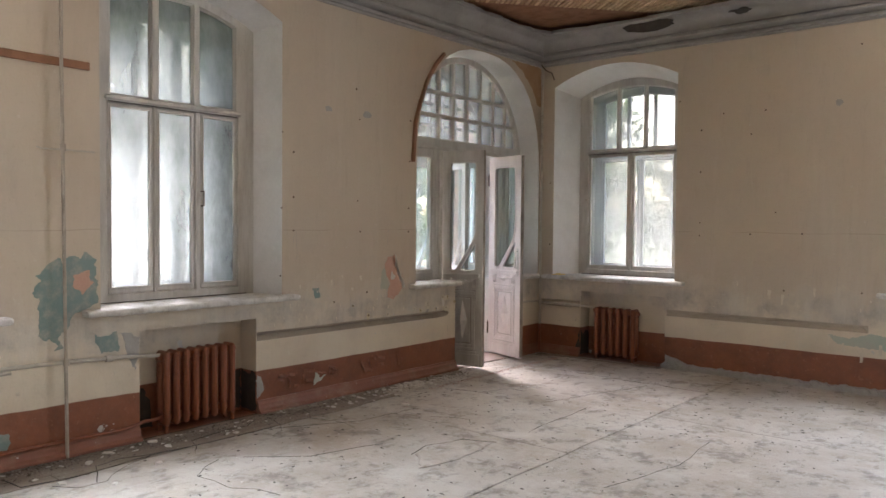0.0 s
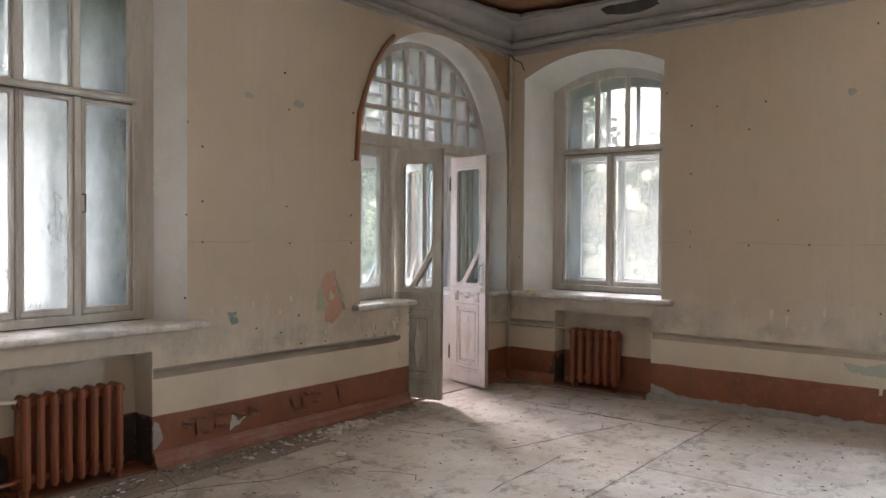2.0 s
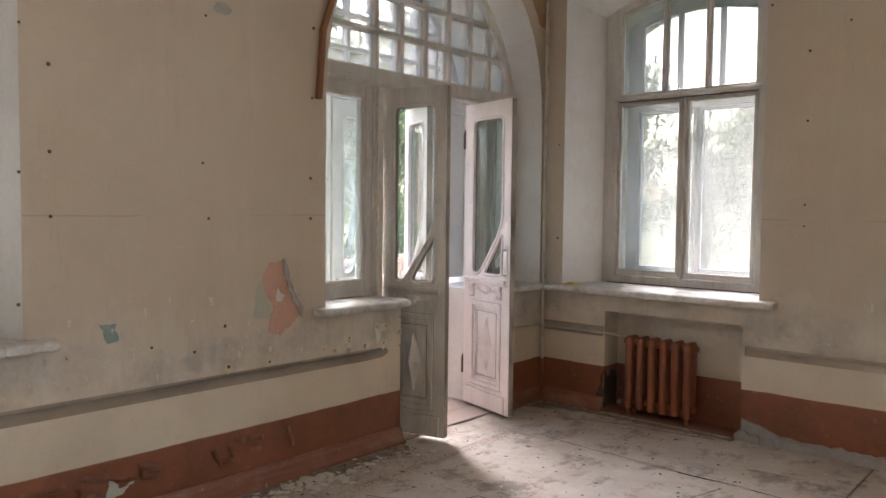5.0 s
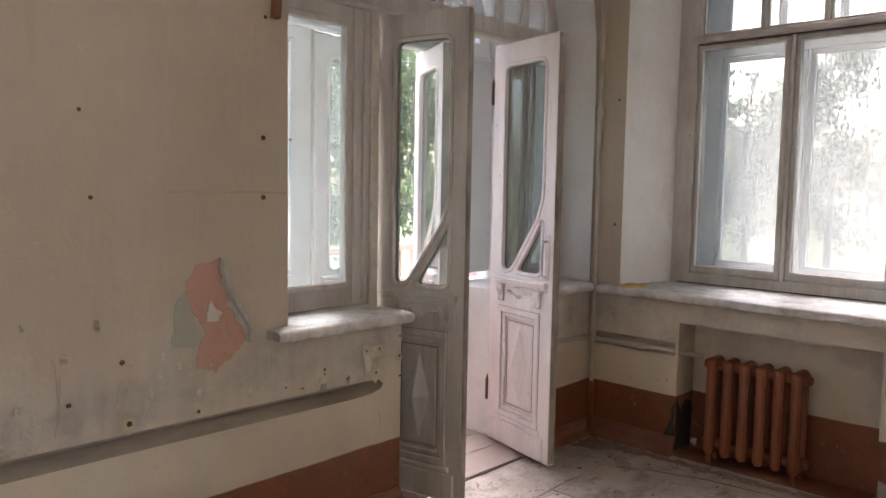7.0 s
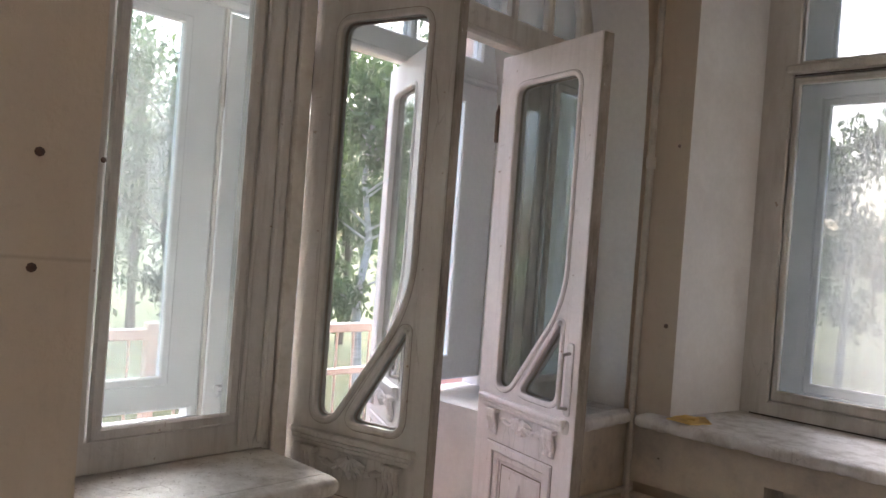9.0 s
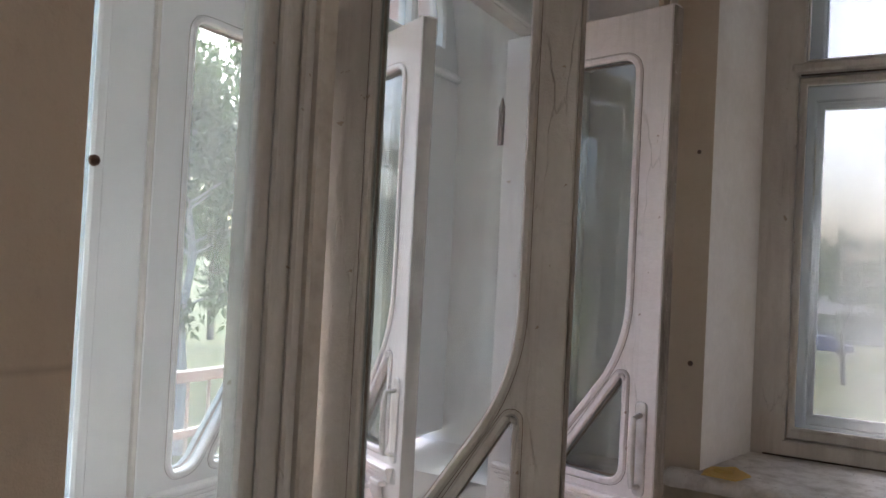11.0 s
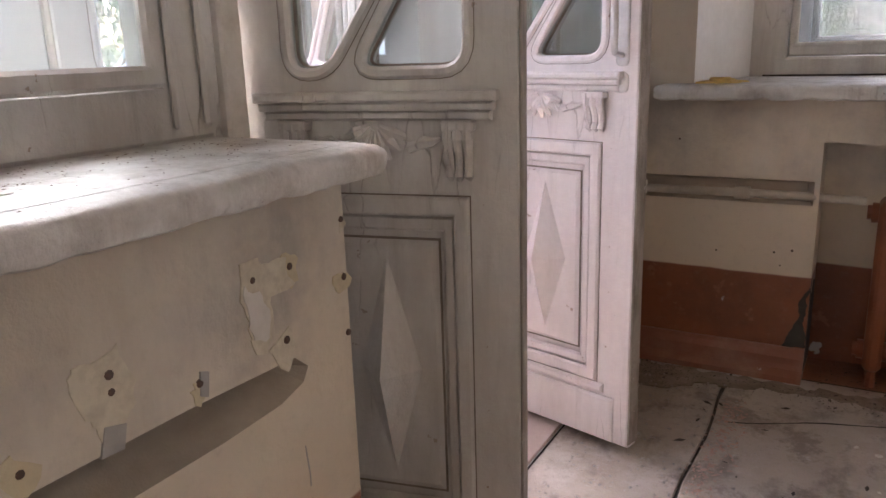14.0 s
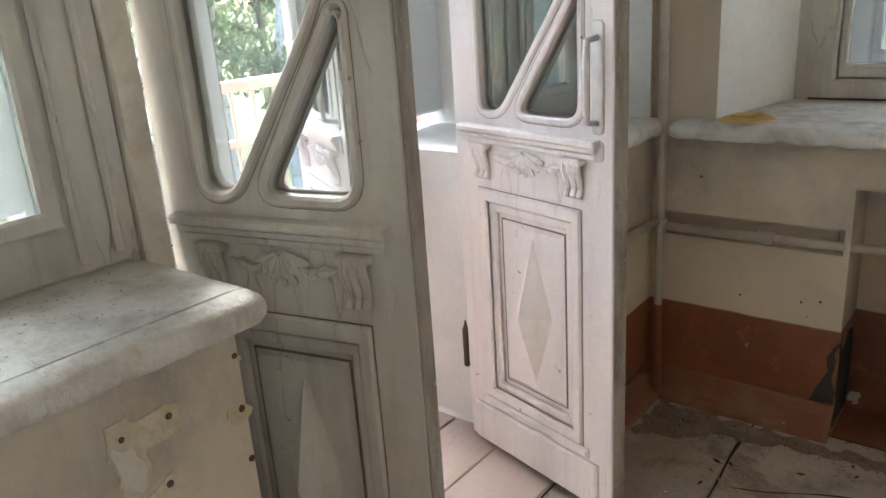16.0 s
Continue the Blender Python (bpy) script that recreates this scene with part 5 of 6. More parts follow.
hairline(west, 7.655, 0.475, 0.07, 0.0, 0.0012)
for k in range(8):
    hairline(west, rnd.uniform(5.7, 7.0), rnd.uniform(0.75, 1.75), rnd.uniform(0.06, 0.28), rnd.uniform(-0.03, 0.03), 0.0007)
for k in range(8):
    hairline(north, rnd.uniform(-3.9, -1.5), rnd.uniform(0.7, 1.6), rnd.uniform(0.06, 0.25), rnd.uniform(-0.03, 0.03), 0.0007)

# ---- litter on floor and boards ----


def chip_mesh(seed, r):
    q = random.Random(seed)
    bm = bmesh.new()
    slab(bm, [blob(0, 0, r, 7, 0.8, seed * 3.3, (1.0, 0.7))], [(0.0, 0.0), (0.003 + 0.004 * q.random(), 0.002)], lambda u, v, d: Vector((u, v, d + 0.12 * u * (seed % 2))))
    bmesh.ops.recalc_face_normals(bm, faces=bm.faces)
    me = bpy.data.meshes.new("chip")
    bm.to_mesh(me)
    bm.free()
    me.materials.append(CHALK)
    return me


chips = [chip_mesh(i, 0.022) for i in range(6)]
rnd = random.Random(21)
places = [(-5.07, 6.3, 1.7), (-5.62, 6.25, 0.9), (-5.62, 6.93, 1.3), (-5.24, 3.64, 1.7), (-5.02, 3.83, 1.2), (-5.60, 4.08, 1.6), (-5.62, 4.40, 1.6), (-5.5, 3.91, 1.4), (-5.18, 4.19, 1.3), (-5.46, 4.42, 1.5), (-5.40, 4.9, 1.2), (-4.6, 5.3, 0.8)]
for _ in range(70):
    places.append((rnd.gauss(-5.57, 0.06), rnd.gauss(6.95, 0.18), rnd.uniform(0.5, 1.5)))
for _ in range(60):
    places.append((rnd.gauss(-5.54, 0.07), rnd.gauss(6.9, 0.45), rnd.uniform(0.4, 1.3)))
for _ in range(60):
    places.append((rnd.uniform(-5.66, -5.40), rnd.uniform(3.2, 7.8), rnd.uniform(0.3, 1.0)))
for _ in range(90):
    places.append((-5.35 + abs(rnd.gauss(0, 0.9)), rnd.uniform(4.0, 9.1), rnd.uniform(0.18, 0.5)))
for k, (x, y, s) in enumerate(places):
    o = new("plaster_chip", chips[k % 6])
    o.matrix_basis = pose(max(x, -5.68), y, 0.001 + (0.006 if 12 <= k < 40 else 0.0), 0, 0, rnd.uniform(0, 360)) @ Matrix.Scale(s, 4)
    tagged(o, "pale chip of plaster on the dusty floor", "plaster chip", "plaster chips on the floor")
bm = bmesh.new()
for _ in range(2600):
    if rnd.random() < 0.55:
        x, y = -5.70 + abs(rnd.gauss(0, 0.16)), rnd.uniform(3.0, 9.2)
    elif rnd.random() < 0.5:
        y = rnd.uniform(5.0, 9.2)
        x = sheet_edge(1, y) + rnd.gauss(0, 0.05)
    else:
        x, y = rnd.uniform(-5.6, -1.5), rnd.uniform(4.0, 9.3)
    r = rnd.uniform(0.002, 0.007)
    a = rnd.uniform(0, 6.28)
    vs = [bm.verts.new((x + r * math.cos(a + k * 2.1), y + r * math.sin(a + k * 2.1), 0.0005)) for k in range(3)]
    tp = bm.verts.new((x, y, r * 0.9))
    for k in range(3):
        bm.faces.new((vs[k], vs[(k + 1) % 3], tp))
tagged(link(bm, "grit", GREYPLASTER), "fine plaster grit strewn over the floor", "grit", "", "stuff")
bm = bmesh.new()
for _ in range(900):
    y = rnd.uniform(6.9, 9.1)
    x = sheet_edge(1, y) + 0.025 + rnd.gauss(0.02, 0.022)
    r = rnd.uniform(0.0015, 0.006)
    a = rnd.uniform(0, 6.28)
    vs = [bm.verts.new((x + r * (1.8 if k % 2 else 0.6) * math.cos(a + k * 1.57), y + r * (1.8 if k % 2 else 0.6) * math.sin(a + k * 1.57), 0.0006)) for k in range(4)]
    tp = bm.verts.new((x, y, r * 0.7))
    for k in range(4):
        bm.faces.new((vs[k], vs[(k + 1) % 4], tp))
tagged(link(bm, "pinkish_crumbs", worn("pinkish_crumbs", (0.50, 0.33, 0.27), (0.40, 0.34, 0.30), 40.0, 0.7, 0.9, 0.2)), "pinkish crumbs of plaster along a floor joint", "crumbs", "", "stuff")
bm = bmesh.new()
for _ in range(700):
    x, y = rnd.uniform(-5.5, -2.0), rnd.uniform(4.0, 9.2)
    r = rnd.uniform(0.003, 0.012)
    a = rnd.uniform(0, 6.28)
    vs = [bm.verts.new((x + r * (1.6 if k % 2 else 0.6) * math.cos(a + k * 1.57), y + r * (1.6 if k % 2 else 0.6) * math.sin(a + k * 1.57), 0.0008)) for k in range(4)]
    tp = bm.verts.new((x, y, r * 0.5))
    for k in range(4):
        bm.faces.new((vs[k], vs[(k + 1) % 4], tp))
tagged(link(bm, "dark_crumbs", DARK), "dark crumbs of dirt on the floor", "dirt", "", "stuff")


def crack(pts, w, label):
    """A dirt-filled crack that wanders along the floor."""
    fine = []
    for a, b in zip(pts, pts[1:]):
        n = max(2, int((Vector(b) - Vector(a)).length / 0.05))
        fine += [Vector(a).lerp(Vector(b), i / n) for i in range(n)]
    fine.append(Vector(pts[-1]))
    lo, hi = [], []
    for i, p in enumerate(fine):
        d = (fine[min(i + 1, len(fine) - 1)] - fine[max(i - 1, 0)]).normalized()
        q = p + Vector((-d.y, d.x)) * 0.018 * noise.noise((p.x * 5, p.y * 5, 2))
        ww = max(0.0006, w * (0.55 + 0.9 * noise.noise((p.x * 8, p.y * 8, 7))))
        lo.append(tuple(q - Vector((-d.y, d.x)) * ww))
        hi.append(tuple(q + Vector((-d.y, d.x)) * ww))
    bm = bmesh.new()
    slab(bm, [lo + hi[::-1]], [(-0.003, 0.0), (0.0012, 0.0)], lambda u, v, d: Vector((u, v, d)))
    tagged(link(bm, "floor_crack", DARK), label, "floor crack", "cracks in the floor")


for pts, w in (([(-5.57, 3.44), (-5.36, 3.47), (-5.31, 3.8), (-5.37, 4.26), (-5.33, 5.1), (-4.99, 5.72), (-4.95, 6.3)], 0.006),
               ([(-3.88, 6.3), (-3.90, 6.8), (-3.92, 7.23)], 0.004), ([(-4.29, 7.12), (-4.1, 7.8), (-3.92, 8.36)], 0.002),
               ([(-4.13, 5.35), (-4.20, 5.56), (-4.11, 5.84), (-3.89, 5.93)], 0.006), ([(-5.1, 8.5), (-4.4, 8.47), (-3.42, 8.44)], 0.003),
               ([(-5.35, 8.95), (-4.9, 9.12), (-4.3, 9.2)], 0.005), ([(-4.9, 4.6), (-4.6, 4.9), (-4.45, 5.4)], 0.004), ([(-2.9, 5.6), (-2.75, 6.3), (-2.8, 6.9)], 0.003)):
    crack(pts, w, "dark dirt-filled crack in the floor")
for k in range(11):
    x, y, turn = rnd.uniform(-5.45, -3.4), rnd.uniform(3.4, 7.2), rnd.uniform(0, 6.28)
    pts = [(x, y)]
    for _ in range(rnd.randint(3, 6)):
        turn += rnd.gauss(0, 0.55)
        pts.append((max(-5.6, pts[-1][0] + 0.16 * math.cos(turn)), pts[-1][1] + 0.16 * math.sin(turn)))
    crack(pts, rnd.uniform(0.0015, 0.0045), "thin dirt-filled crack in the floor")
bm = bmesh.new()
for _ in range(2400):
    y = rnd.uniform(3.0, 7.75)
    x = -5.69 + abs(rnd.gauss(0, 0.10)) * (1.2 + 0.8 * noise.noise((y * 1.5, 0, 0)))
    r = rnd.uniform(0.0015, 0.006) if rnd.random() < 0.9 else rnd.uniform(0.006, 0.013)
    a = rnd.uniform(0, 6.28)
    vs = [bm.verts.new((x + r * math.cos(a + k * 1.57) * (1.5 if k % 2 else 0.7), y + r * math.sin(a + k * 1.57) * (1.5 if k % 2 else 0.7), 0.0004)) for k in range(4)]
    tp = bm.verts.new((x + 0.3 * r, y, r * 0.7))
    for k in range(4):
        bm.faces.new((vs[k], vs[(k + 1) % 4], tp))
tagged(link(bm, "skirting_dirt", worn("brown_dirt", (0.10, 0.08, 0.06), (0.30, 0.25, 0.20), 60.0, 0.8, 0.95, 0.4)), "brown dirt and crumbs along the skirting", "dirt", "", "stuff")
bm = bmesh.new()
for _ in range(1700):
    t = rnd.random()
    x, y = (rnd.gauss(-5.62, 0.06), rnd.gauss(9.2, 0.06)) if t < 0.3 else (rnd.uniform(-5.65, -4.2), 9.26 - abs(rnd.gauss(0, 0.05))) if t < 0.75 else (rnd.uniform(-5.15, -4.2), rnd.uniform(9.3, 9.5))
    r = rnd.uniform(0.001, 0.0035) if rnd.random() < 0.97 else rnd.uniform(0.004, 0.008)
    a = rnd.uniform(0, 6.28)
    vs = [bm.verts.new((x + r * math.cos(a + k * 1.57) * (1.5 if k % 2 else 0.7), y + r * math.sin(a + k * 1.57) * (1.5 if k % 2 else 0.7), 0.001)) for k in range(4)]
    tp = bm.verts.new((x + 0.3 * r, y, r * 0.8))
    for k in range(4):
        bm.faces.new((vs[k], vs[(k + 1) % 4], tp))
tagged(link(bm, "corner_dirt", worn("corner_dirt_brown", (0.07, 0.055, 0.045), (0.26, 0.21, 0.17), 50.0, 0.8, 0.95, 0.4)), "dark dirt and crumbs swept against the wall foot", "dirt", "", "stuff")
FLOORDIRT = worn("floor_dirt", (0.23, 0.19, 0.15), (0.44, 0.395, 0.335), 9.0, 1.0, 0.95, 0.6)
for k, lp in enumerate(([(-5.68, 9.06), (-5.56, 9.10), (-5.45, 9.17), (-5.30, 9.20), (-4.95, 9.21), (-4.55, 9.23), (-4.20, 9.25), (-4.20, 9.30), (-5.10, 9.27), (-5.19, 9.275), (-5.68, 9.275)],
                        [(-5.69, 5.36), (-5.60, 5.40), (-5.56, 5.9), (-5.60, 6.3), (-5.57, 6.9), (-5.61, 7.4), (-5.62, 7.72), (-5.69, 7.75)])):
    bm = bmesh.new()
    slab(bm, [jag(lp, 0.02, 0.035, k)], [(-0.004, 0.0), (0.0012, 0.0)], lambda u, v, d: Vector((u, v, d)))
    part("dirt_stain", bm, FLOORDIRT, floor, "brown film of dirt along the wall foot")
bm = bmesh.new()
slab(bm, [jag([(-4.11, 5.37), (-4.18, 5.56), (-4.10, 5.81), (-3.90, 5.90), (-3.86, 5.71), (-3.85, 5.43), (-3.91, 5.17)], 0.04, 0.02)], [(0.0005, 0.0), (0.005, 0.0), (0.009, 0.012)], lambda u, v, d: Vector((u, v, d)))
tagged(link(bm, "lifted_floor_skin", FLOOR), "lifted grey skin of floor covering with dark edge", "floor covering")
bm = bmesh.new()
tube(bm, [(-3.93, 8.76, 0.006), (-3.83, 8.785, 0.008), (-3.71, 8.80, 0.006)], [0.007, 0.006, 0.004], 5)
tagged(link(bm, "wood_splinter", CHALK), "pale wooden splinter on the floor", "splinter")
bm = bmesh.new()
slab(bm, [jag([(-5.55, 9.28), (-5.44, 9.25), (-5.40, 9.38), (-5.47, 9.44), (-5.55, 9.40)], 0.02, 0.012)], [(0.912, 0.0), (0.917, 0.004)], lambda u, v, d: Vector((u, v, d + 0.012 * max(0, noise.noise((u * 18, v * 18, 0))))))
box(bm, (-5.52, 9.33, 0.915), (-5.46, 9.37, 0.928), 0.004)
tagged(link(bm, "tape_scrap", TAPE), "crumpled scrap of yellowed tape on a window board", "tape")
bm = bmesh.new()
slab(bm, [[(-5.345, 1.77), (-5.325, 1.755), (-5.31, 1.77), (-5.30, 2.03), (-5.285, 2.06), (-5.315, 2.12), (-5.345, 2.06), (-5.333, 2.03)]], [(0.0, 0.0), (0.003, 0.001)], lambda u, v, d: Vector((u, NY + 0.50 + 0.25 - 0.047 - d, v)))
tagged(link(bm, "tape_strip", TAPE), "strip of yellow tape stuck to a window pane", "tape")

# crumbs and paint scraps on the window boards
rnd = random.Random(58)
bm = bmesh.new()
for k in range(420):
    x, y = (-5.97 + abs(rnd.gauss(0, 0.11)), rnd.uniform(7.10, 7.78)) if k < 200 else (rnd.uniform(-5.62, -4.05), NY + 0.42 - abs(rnd.gauss(0, 0.16))) if k < 420 else (WX - 0.28 + abs(rnd.gauss(0, 0.12)), rnd.uniform(4.05, 5.65))
    if y > NY - 0.08 and y > 9.2 or x < WX + 0.07:
        r, a = rnd.uniform(0.0006, 0.0020), rnd.uniform(0, 6.28)
        vs = [bm.verts.new((x + r * math.cos(a + q * 1.57) * (1.7 if q % 2 else 0.7), y + r * math.sin(a + q * 1.57) * (1.7 if q % 2 else 0.7), 0.9112)) for q in range(4)]
        tp = bm.verts.new((x + 0.2 * r, y, 0.9112 + r * 0.6))
        for q in range(4):
            bm.faces.new((vs[q], vs[(q + 1) % 4], tp))
tagged(link(bm, "sill_crumbs", worn("sill_dirt", (0.20, 0.16, 0.12), (0.45, 0.40, 0.33), 60.0, 0.9, 0.95, 0.3)), "brown crumbs and dust on the window boards", "crumbs", "", "stuff")
for k, (x, y) in enumerate(((-5.80, 7.30), (-5.74, 7.36), (-5.84, 7.52), (-5.78, 7.62), (-5.90, 7.42), (-5.72, 7.22), (-5.86, 7.22))):
    o = new("paint_scrap", chips[k % 6])
    o.matrix_basis = pose(x, y, 0.9115, 0, 0, rnd.uniform(0, 360)) @ Matrix.Diagonal((*[rnd.uniform(0.25, 0.55)] * 2, 0.2, 1))
    tagged(o, "pale scrap of peeled paint on a window board", "paint scrap", "paint scraps on the boards")

# ---- outside ----
GROUND = -3.6


def grass(name):
    k = Nodes(name)
    c = k.mix(k.ramp(k.noise(0.25, 6.0, 0.65), 0.35, 0.65), (0.075, 0.105, 0.030), (0.16, 0.15, 0.05))
    c = k.mix(k.ramp(k.noise(6.0, 5.0, 0.7), 0.4, 0.7, 0.0, 0.6), c, (0.05, 0.08, 0.02))
    k.bump(k.noise(20.0, 4.0), 0.6, 0.05)
    return k.done(c, 0.9)


def leaf_green(name, a, b):
    k = Nodes(name)
    info = k.add("ShaderNodeNewGeometry").outputs["Random Per Island"]
    c = k.mix(info, a, b)
    k.done(c, 0.6)
    through_light = k.add("ShaderNodeBsdfTranslucent", Color=c)
    mixed = k.add("ShaderNodeMixShader", Fac=0.55, i1=k.b.outputs[0], i2=through_light.outputs[0])
    k.t.links.new(mixed.outputs[0], k.t.nodes["Material Output"].inputs[0])
    return k.m


GRASS = grass("grass")
LEAVES = [leaf_green("leaf_green", (0.09, 0.14, 0.05), (0.14, 0.19, 0.08)), leaf_green("leaf_green_dark", (0.075, 0.115, 0.045), (0.12, 0.16, 0.075))]
BIRCH = worn("birch_bark", (0.55, 0.52, 0.48), (0.10, 0.09, 0.08), 3.0, 0.8, 0.8, 0.3, streak=(1, 1, 4))
BARK = worn("grey_bark", (0.16, 0.13, 0.10), (0.08, 0.065, 0.05), 5.0, 0.7, 0.9, 0.5, streak=(1, 1, 0.3))

bm = bmesh.new()
n = 40
vs = [[bm.verts.new((-6000 + 12000 * i / n if abs(i - n / 2) > 8 else (i - n / 2) * 22.0, -6000 + 12000 * j / n if abs(j - n / 2) > 8 else (j - n / 2) * 22.0, GROUND)) for j in range(n + 1)] for i in range(n + 1)]
for i in range(n):
    for j in range(n):
        bm.faces.new((vs[i][j], vs[i + 1][j], vs[i + 1][j + 1], vs[i][j + 1]))
setting(link(bm, "ground", GRASS), "rough green and yellowing grass", "grass")


def tree(height, seed, bark, leafmat, spread, leaves=2600, label="", name="tree"):
    """A tapered trunk with limbs and a loose crown of small leaf sprays in clumps."""
    q = random.Random(seed)
    t = thing(name, label, "tree")
    bm = bmesh.new()
    bend = [(q.uniform(-0.25, 0.25), q.uniform(-0.25, 0.25)) for _ in range(7)]
    spine = [Vector((bend[i][0] * i * 0.3, bend[i][1] * i * 0.3, height * 0.92 * i / 6)) for i in range(7)]
    tube(bm, spine, [0.016 * height * (1 - 0.85 * i / 6) for i in range(7)], 9)
    clumps = []
    for k in range(26):
        h = q.uniform(0.28, 0.95)
        base = spine[0].lerp(spine[6], h)
        a = q.uniform(0, 6.28)
        reach = spread * height * (0.35 + 0.65 * math.sin(math.pi * min(1.0, (1.08 - h) * 1.1))) * q.uniform(0.45, 1.0)
        tip = base + Vector((math.cos(a) * reach, math.sin(a) * reach, reach * q.uniform(0.1, 0.6)))
        mid = base.lerp(tip, 0.5) + Vector((0, 0, 0.1 * reach))
        tube(bm, [base, mid, tip], [0.004 * height, 0.0025 * height, 0.001 * height], 5)
        clumps += [(tip, q.uniform(0.5, 1.1) * 0.09 * height), (mid, q.uniform(0.4, 0.8) * 0.075 * height)]
    clumps.append((spine[6], 0.06 * height))
    part("trunk", bm, bark, t)
    vs, fs = [], []
    for _ in range(leaves):
        c, r = clumps[q.randrange(len(clumps))]
        d = Vector((q.gauss(0, 1), q.gauss(0, 1), q.gauss(0, 0.8)))
        p = c + d * r * 0.5
        s = height * q.uniform(0.006, 0.013)
        e = Euler((q.uniform(0, 6.3), q.uniform(0, 6.3), q.uniform(0, 6.3))).to_matrix()
        k = len(vs)
        for u, v, w in ((-1.3, 0, 0), (0, -0.6, 0.15), (1.3, 0, 0), (0, 0.6, 0.15)):
            vs.append(p + e @ Vector((u * s, v * s, w * s)))
        fs.append((k, k + 1, k + 2, k + 3))
    me = bpy.data.meshes.new("crown")
    me.from_pydata(vs, [], fs)
    me.materials.append(leafmat)
    crown = new("crown", me)
    crown.parent = t
    return t


birch = tree(13.0, 3, BIRCH, LEAVES[0], 0.20, 4200, "tall birch with white trunk and light green leaves")
birch.matrix_basis = pose(-21, 24, GROUND)
broad = tree(11.0, 5, BARK, LEAVES[1], 0.30, 4600, "broad leafy tree with a grey trunk")
broad.matrix_basis = pose(-27, 18, GROUND, 0, 0, 40)
young = tree(8.5, 8, BARK, LEAVES[0], 0.22, 3200, "young narrow tree with loose green crown")
young.matrix_basis = pose(-6.5, 52, GROUND)
rnd = random.Random(33)
for kind, x, y, s in ((birch, -18.5, 26.5, 0.95), (birch, -24, 21, 1.05), (birch, -17, 30, 1.0), (birch, -26, 30, 1.1), (birch, -30, 24, 1.15), (birch, -20.5, 20.5, 0.85), (broad, -33, 30, 1.25), (broad, -22, 36, 1.15), (broad, -38, 22, 1.3), (broad, -30, 12, 1.0), (broad, -36, 14, 1.2), (birch, -31, 17, 1.1), (broad, -17, 40, 1.0), (birch, -13, 38, 0.9),
                      (young, -1.0, 46, 1.15), (young, -9.5, 58, 1.0), (young, 2.5, 55, 1.1), (broad, -3.0, 66, 0.95), (broad, 6, 70, 1.0), (broad, -12, 72, 1.0), (young, -4.0, 62, 1.0), (broad, -20, 55, 1.1), (broad, -28, 48, 1.2), (birch, 0.8, 41, 0.75), (broad, 12, 62, 1.0), (broad, -40, 40, 1.3), (broad, -44, 30, 1.4), (broad, -45, 8, 1.3), (broad, -40, 2, 1.2), (birch, -34, 5, 1.1)):
    o = copy_thing(kind, pose(x, y, GROUND, 0, 0, rnd.uniform(0, 360)) @ Matrix.Scale(s, 4))
for i in range(26):
    a = -75 + i * 4.4
    d = rnd.uniform(95, 130)
    copy_thing(broad, pose(d * math.sin(radians(a)) - 5, d * math.cos(radians(a)) + 5, GROUND - 1, 0, 0, rnd.uniform(0, 360)) @ Matrix.Scale(rnd.uniform(0.9, 1.3), 4))

# balcony with its red sheet floor and pale railing
bm = bmesh.new()
box(bm, (-8.05, 6.7, -0.20), (-6.62, 10.1, -0.05), 0.01)
setting(link(bm, "balcony", REDMETAL), "balcony slab covered in faded red sheet metal", "balcony")
rail = thing("balcony_railing", "pale painted balcony railing with thin bars", "railing")
for z, r in ((0.94, 0.028), (0.66, 0.02), (0.04, 0.02)):
    bm = bmesh.new()
    box(bm, (-8.0 - r, 6.72, z - r), (-8.0 + r, 10.08, z + r), 0.005)
    part("rail", bm, RAILPAINT, rail)
bm = bmesh.new()
tube(bm, [(-8.0, 0, -0.05), (-8.0, 0, 0.93)], 0.009, 6)
first = part("bar", bm, RAILPAINT, rail)
first.location.y = 6.8
for i in range(1, 25):
    o = new("bar", first.data)
    o.parent = rail
    o.location.y = 6.8 + i * 0.135
for y in (6.74, 8.4, 10.06):
    bm = bmesh.new()
    box(bm, (-8.03, y - 0.03, -0.05), (-7.97, y + 0.03, 1.0), 0.006)
    part("post", bm, RAILPAINT, rail)
for y in (6.74, 10.06):
    for z in (0.94, 0.66):
        bm = bmesh.new()
        box(bm, (-7.96, y - 0.02, z - 0.02), (-6.63, y + 0.02, z + 0.02), 0.005)
        part("rail", bm, RAILPAINT, rail)
bm = bmesh.new()
box(bm, (-7.35, 9.62, GROUND), (-6.625, NY + DEEP, TOP + 0.3))
setting(link(bm, "facade_pier", FACADE), "pink-plastered corner pier of the facade", "wall")
bm = bmesh.new()
box(bm, (-6.62, SOUTH - 0.3, GROUND), (EAST + 0.3, NY + DEEP, -0.26))
setting(link(bm, "lower_storey", FACADE), "pink-plastered lower storey of the house", "wall")

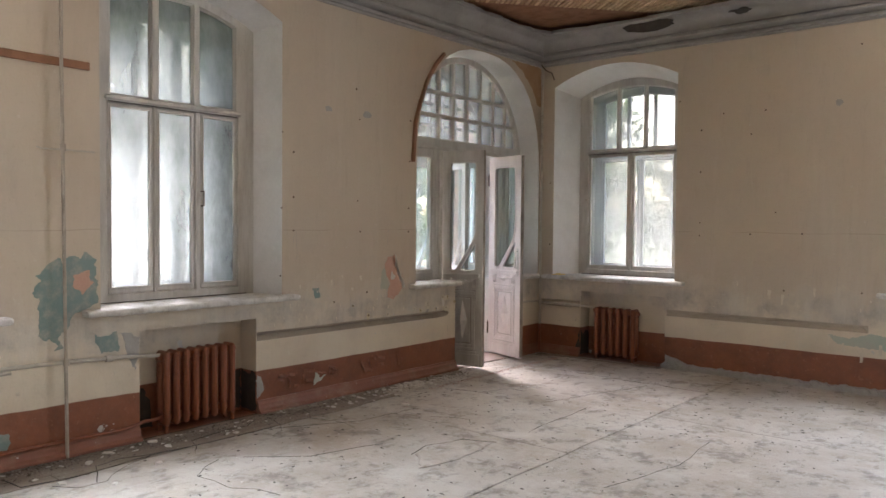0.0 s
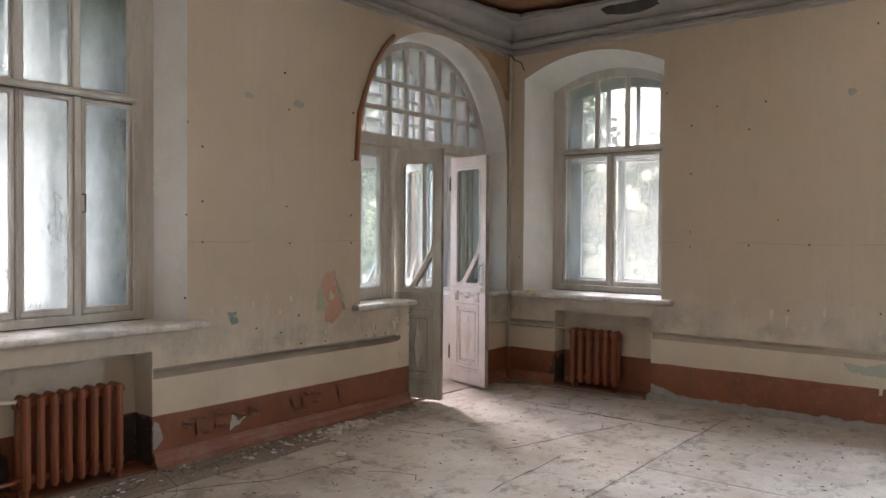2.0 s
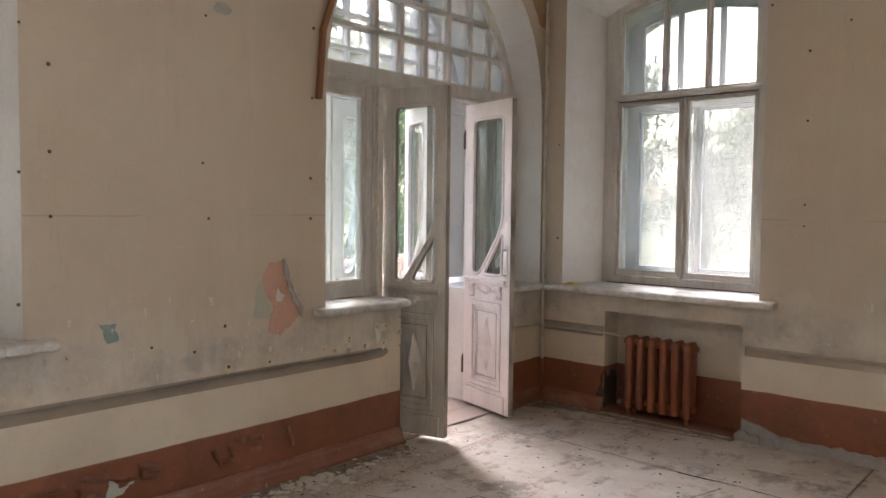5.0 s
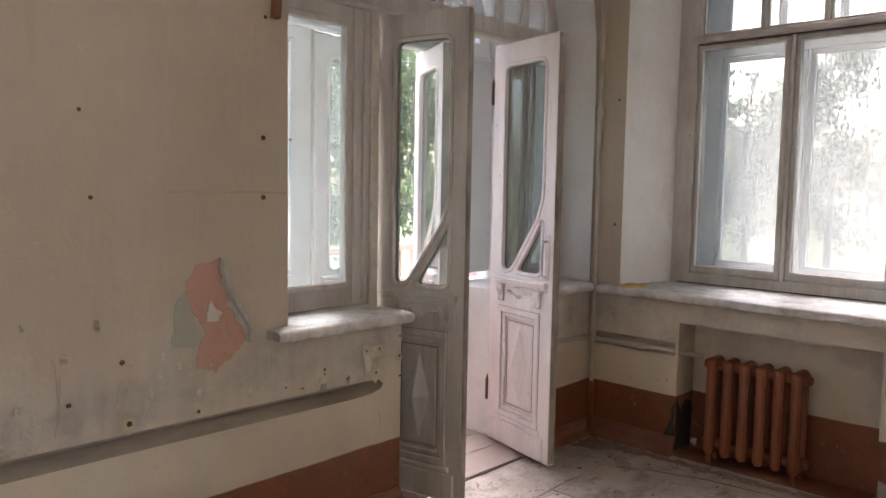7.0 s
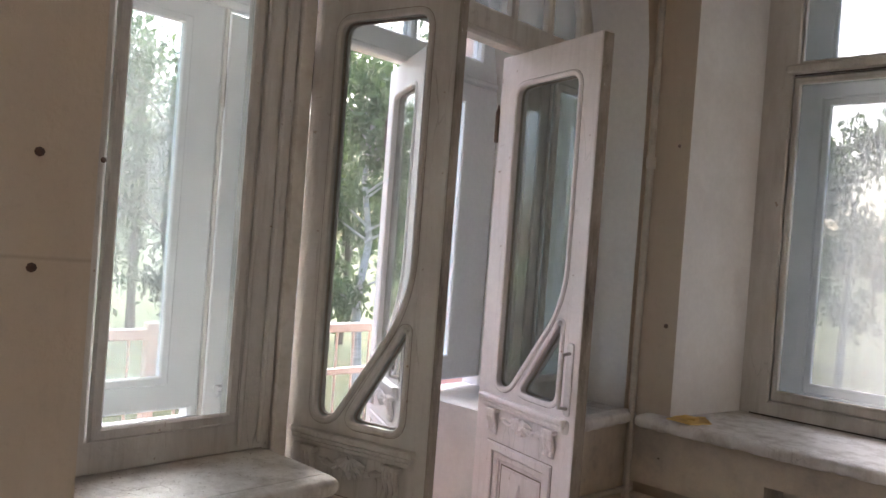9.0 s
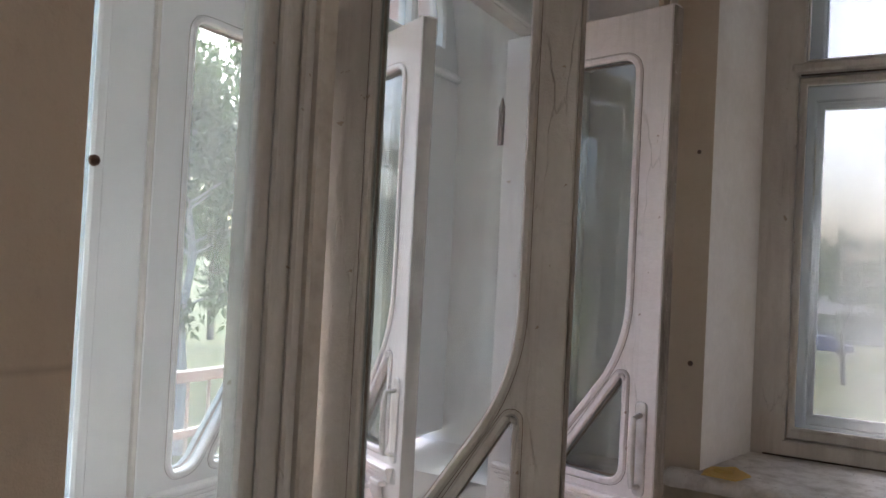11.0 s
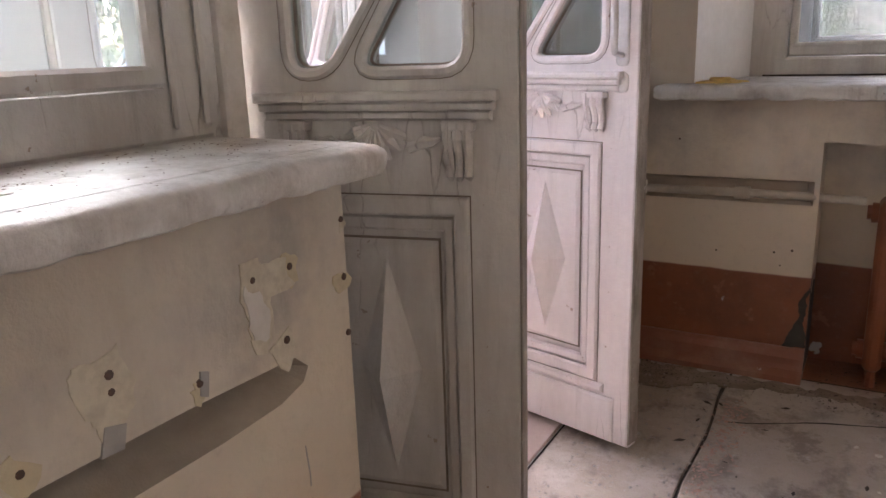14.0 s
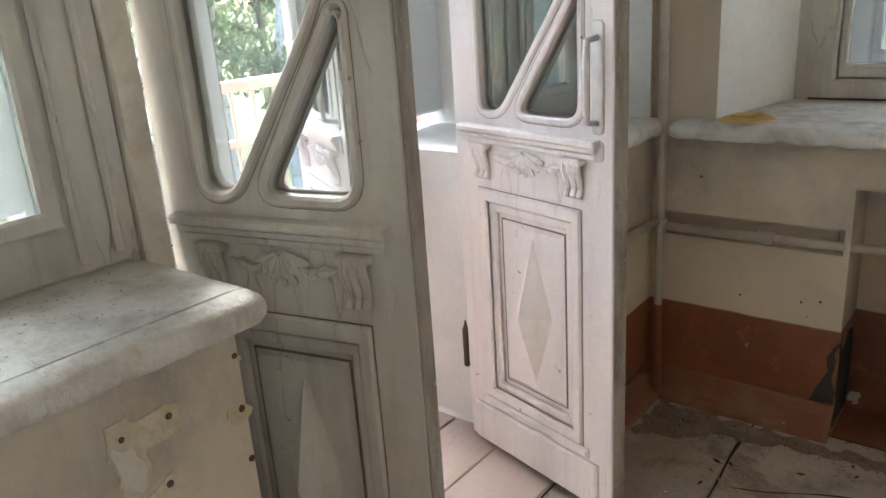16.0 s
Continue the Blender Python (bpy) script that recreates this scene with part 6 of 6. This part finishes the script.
# far house and car
house = thing("house", "low pale house with a grey hipped roof", "house", "", pose(-12, 88, GROUND, 0, 0, 8))
bm = bmesh.new()
box(bm, (-7, -4, 0), (7, 4, 2.6))
part("wall", bm, worn("pale_house_plaster", (0.60, 0.56, 0.50), (0.45, 0.42, 0.38), 1.0, 0.5, 0.9), house)
bm = bmesh.new()
b = [bm.verts.new(p) for p in ((-7.6, -4.6, 2.55), (7.6, -4.6, 2.55), (7.6, 4.6, 2.55), (-7.6, 4.6, 2.55))]
r = [bm.verts.new(p) for p in ((-4, 0, 4.4), (4, 0, 4.4))]
for fc in ((b[0], b[1], r[1], r[0]), (b[2], b[3], r[0], r[1]), (b[1], b[2], r[1]), (b[3], b[0], r[0]), (b[3], b[2], b[1], b[0])):
    bm.faces.new(fc)
part("roof", bm, worn("grey_roof", (0.25, 0.24, 0.24), (0.35, 0.30, 0.28), 1.0, 0.5, 0.8), house)
for x in (-5, -2, 1, 4):
    bm = bmesh.new()
    box(bm, (x, -4.04, 1.0), (x + 1.1, -3.98, 2.1))
    part("window", bm, worn("dark_window", (0.08, 0.09, 0.10), (0.15, 0.15, 0.15), 2.0, 0.4, 0.2), house)
car = thing("car", "blue parked car on the grass edge", "car", "", pose(-8.6, 70, GROUND, 0, 0, 6))
bm = bmesh.new()
slab(bm, [rounded([(-2.1, 0.35), (2.1, 0.35), (2.15, 0.85), (1.3, 0.95), (0.75, 1.42), (-0.9, 1.45), (-1.55, 0.98), (-2.15, 0.9)], 0.15, 3)], [(-0.82, 0.06), (-0.74, 0.0), (0.74, 0.0), (0.82, 0.06)], lambda u, v, d: Vector((u, d, v)))
part("body", bm, worn("blue_car_paint", (0.03, 0.06, 0.35), (0.05, 0.08, 0.30), 2.0, 0.3, 0.25, 0.02), car)
for x in (-1.3, 1.3):
    for y in (-0.78, 0.78):
        bm = bmesh.new()
        tube(bm, [(x, y - 0.09, 0.32), (x, y + 0.09, 0.32)], 0.32, 16)
        part("wheel", bm, worn("tyre", (0.03, 0.03, 0.03), (0.06, 0.06, 0.06), 4.0), car)
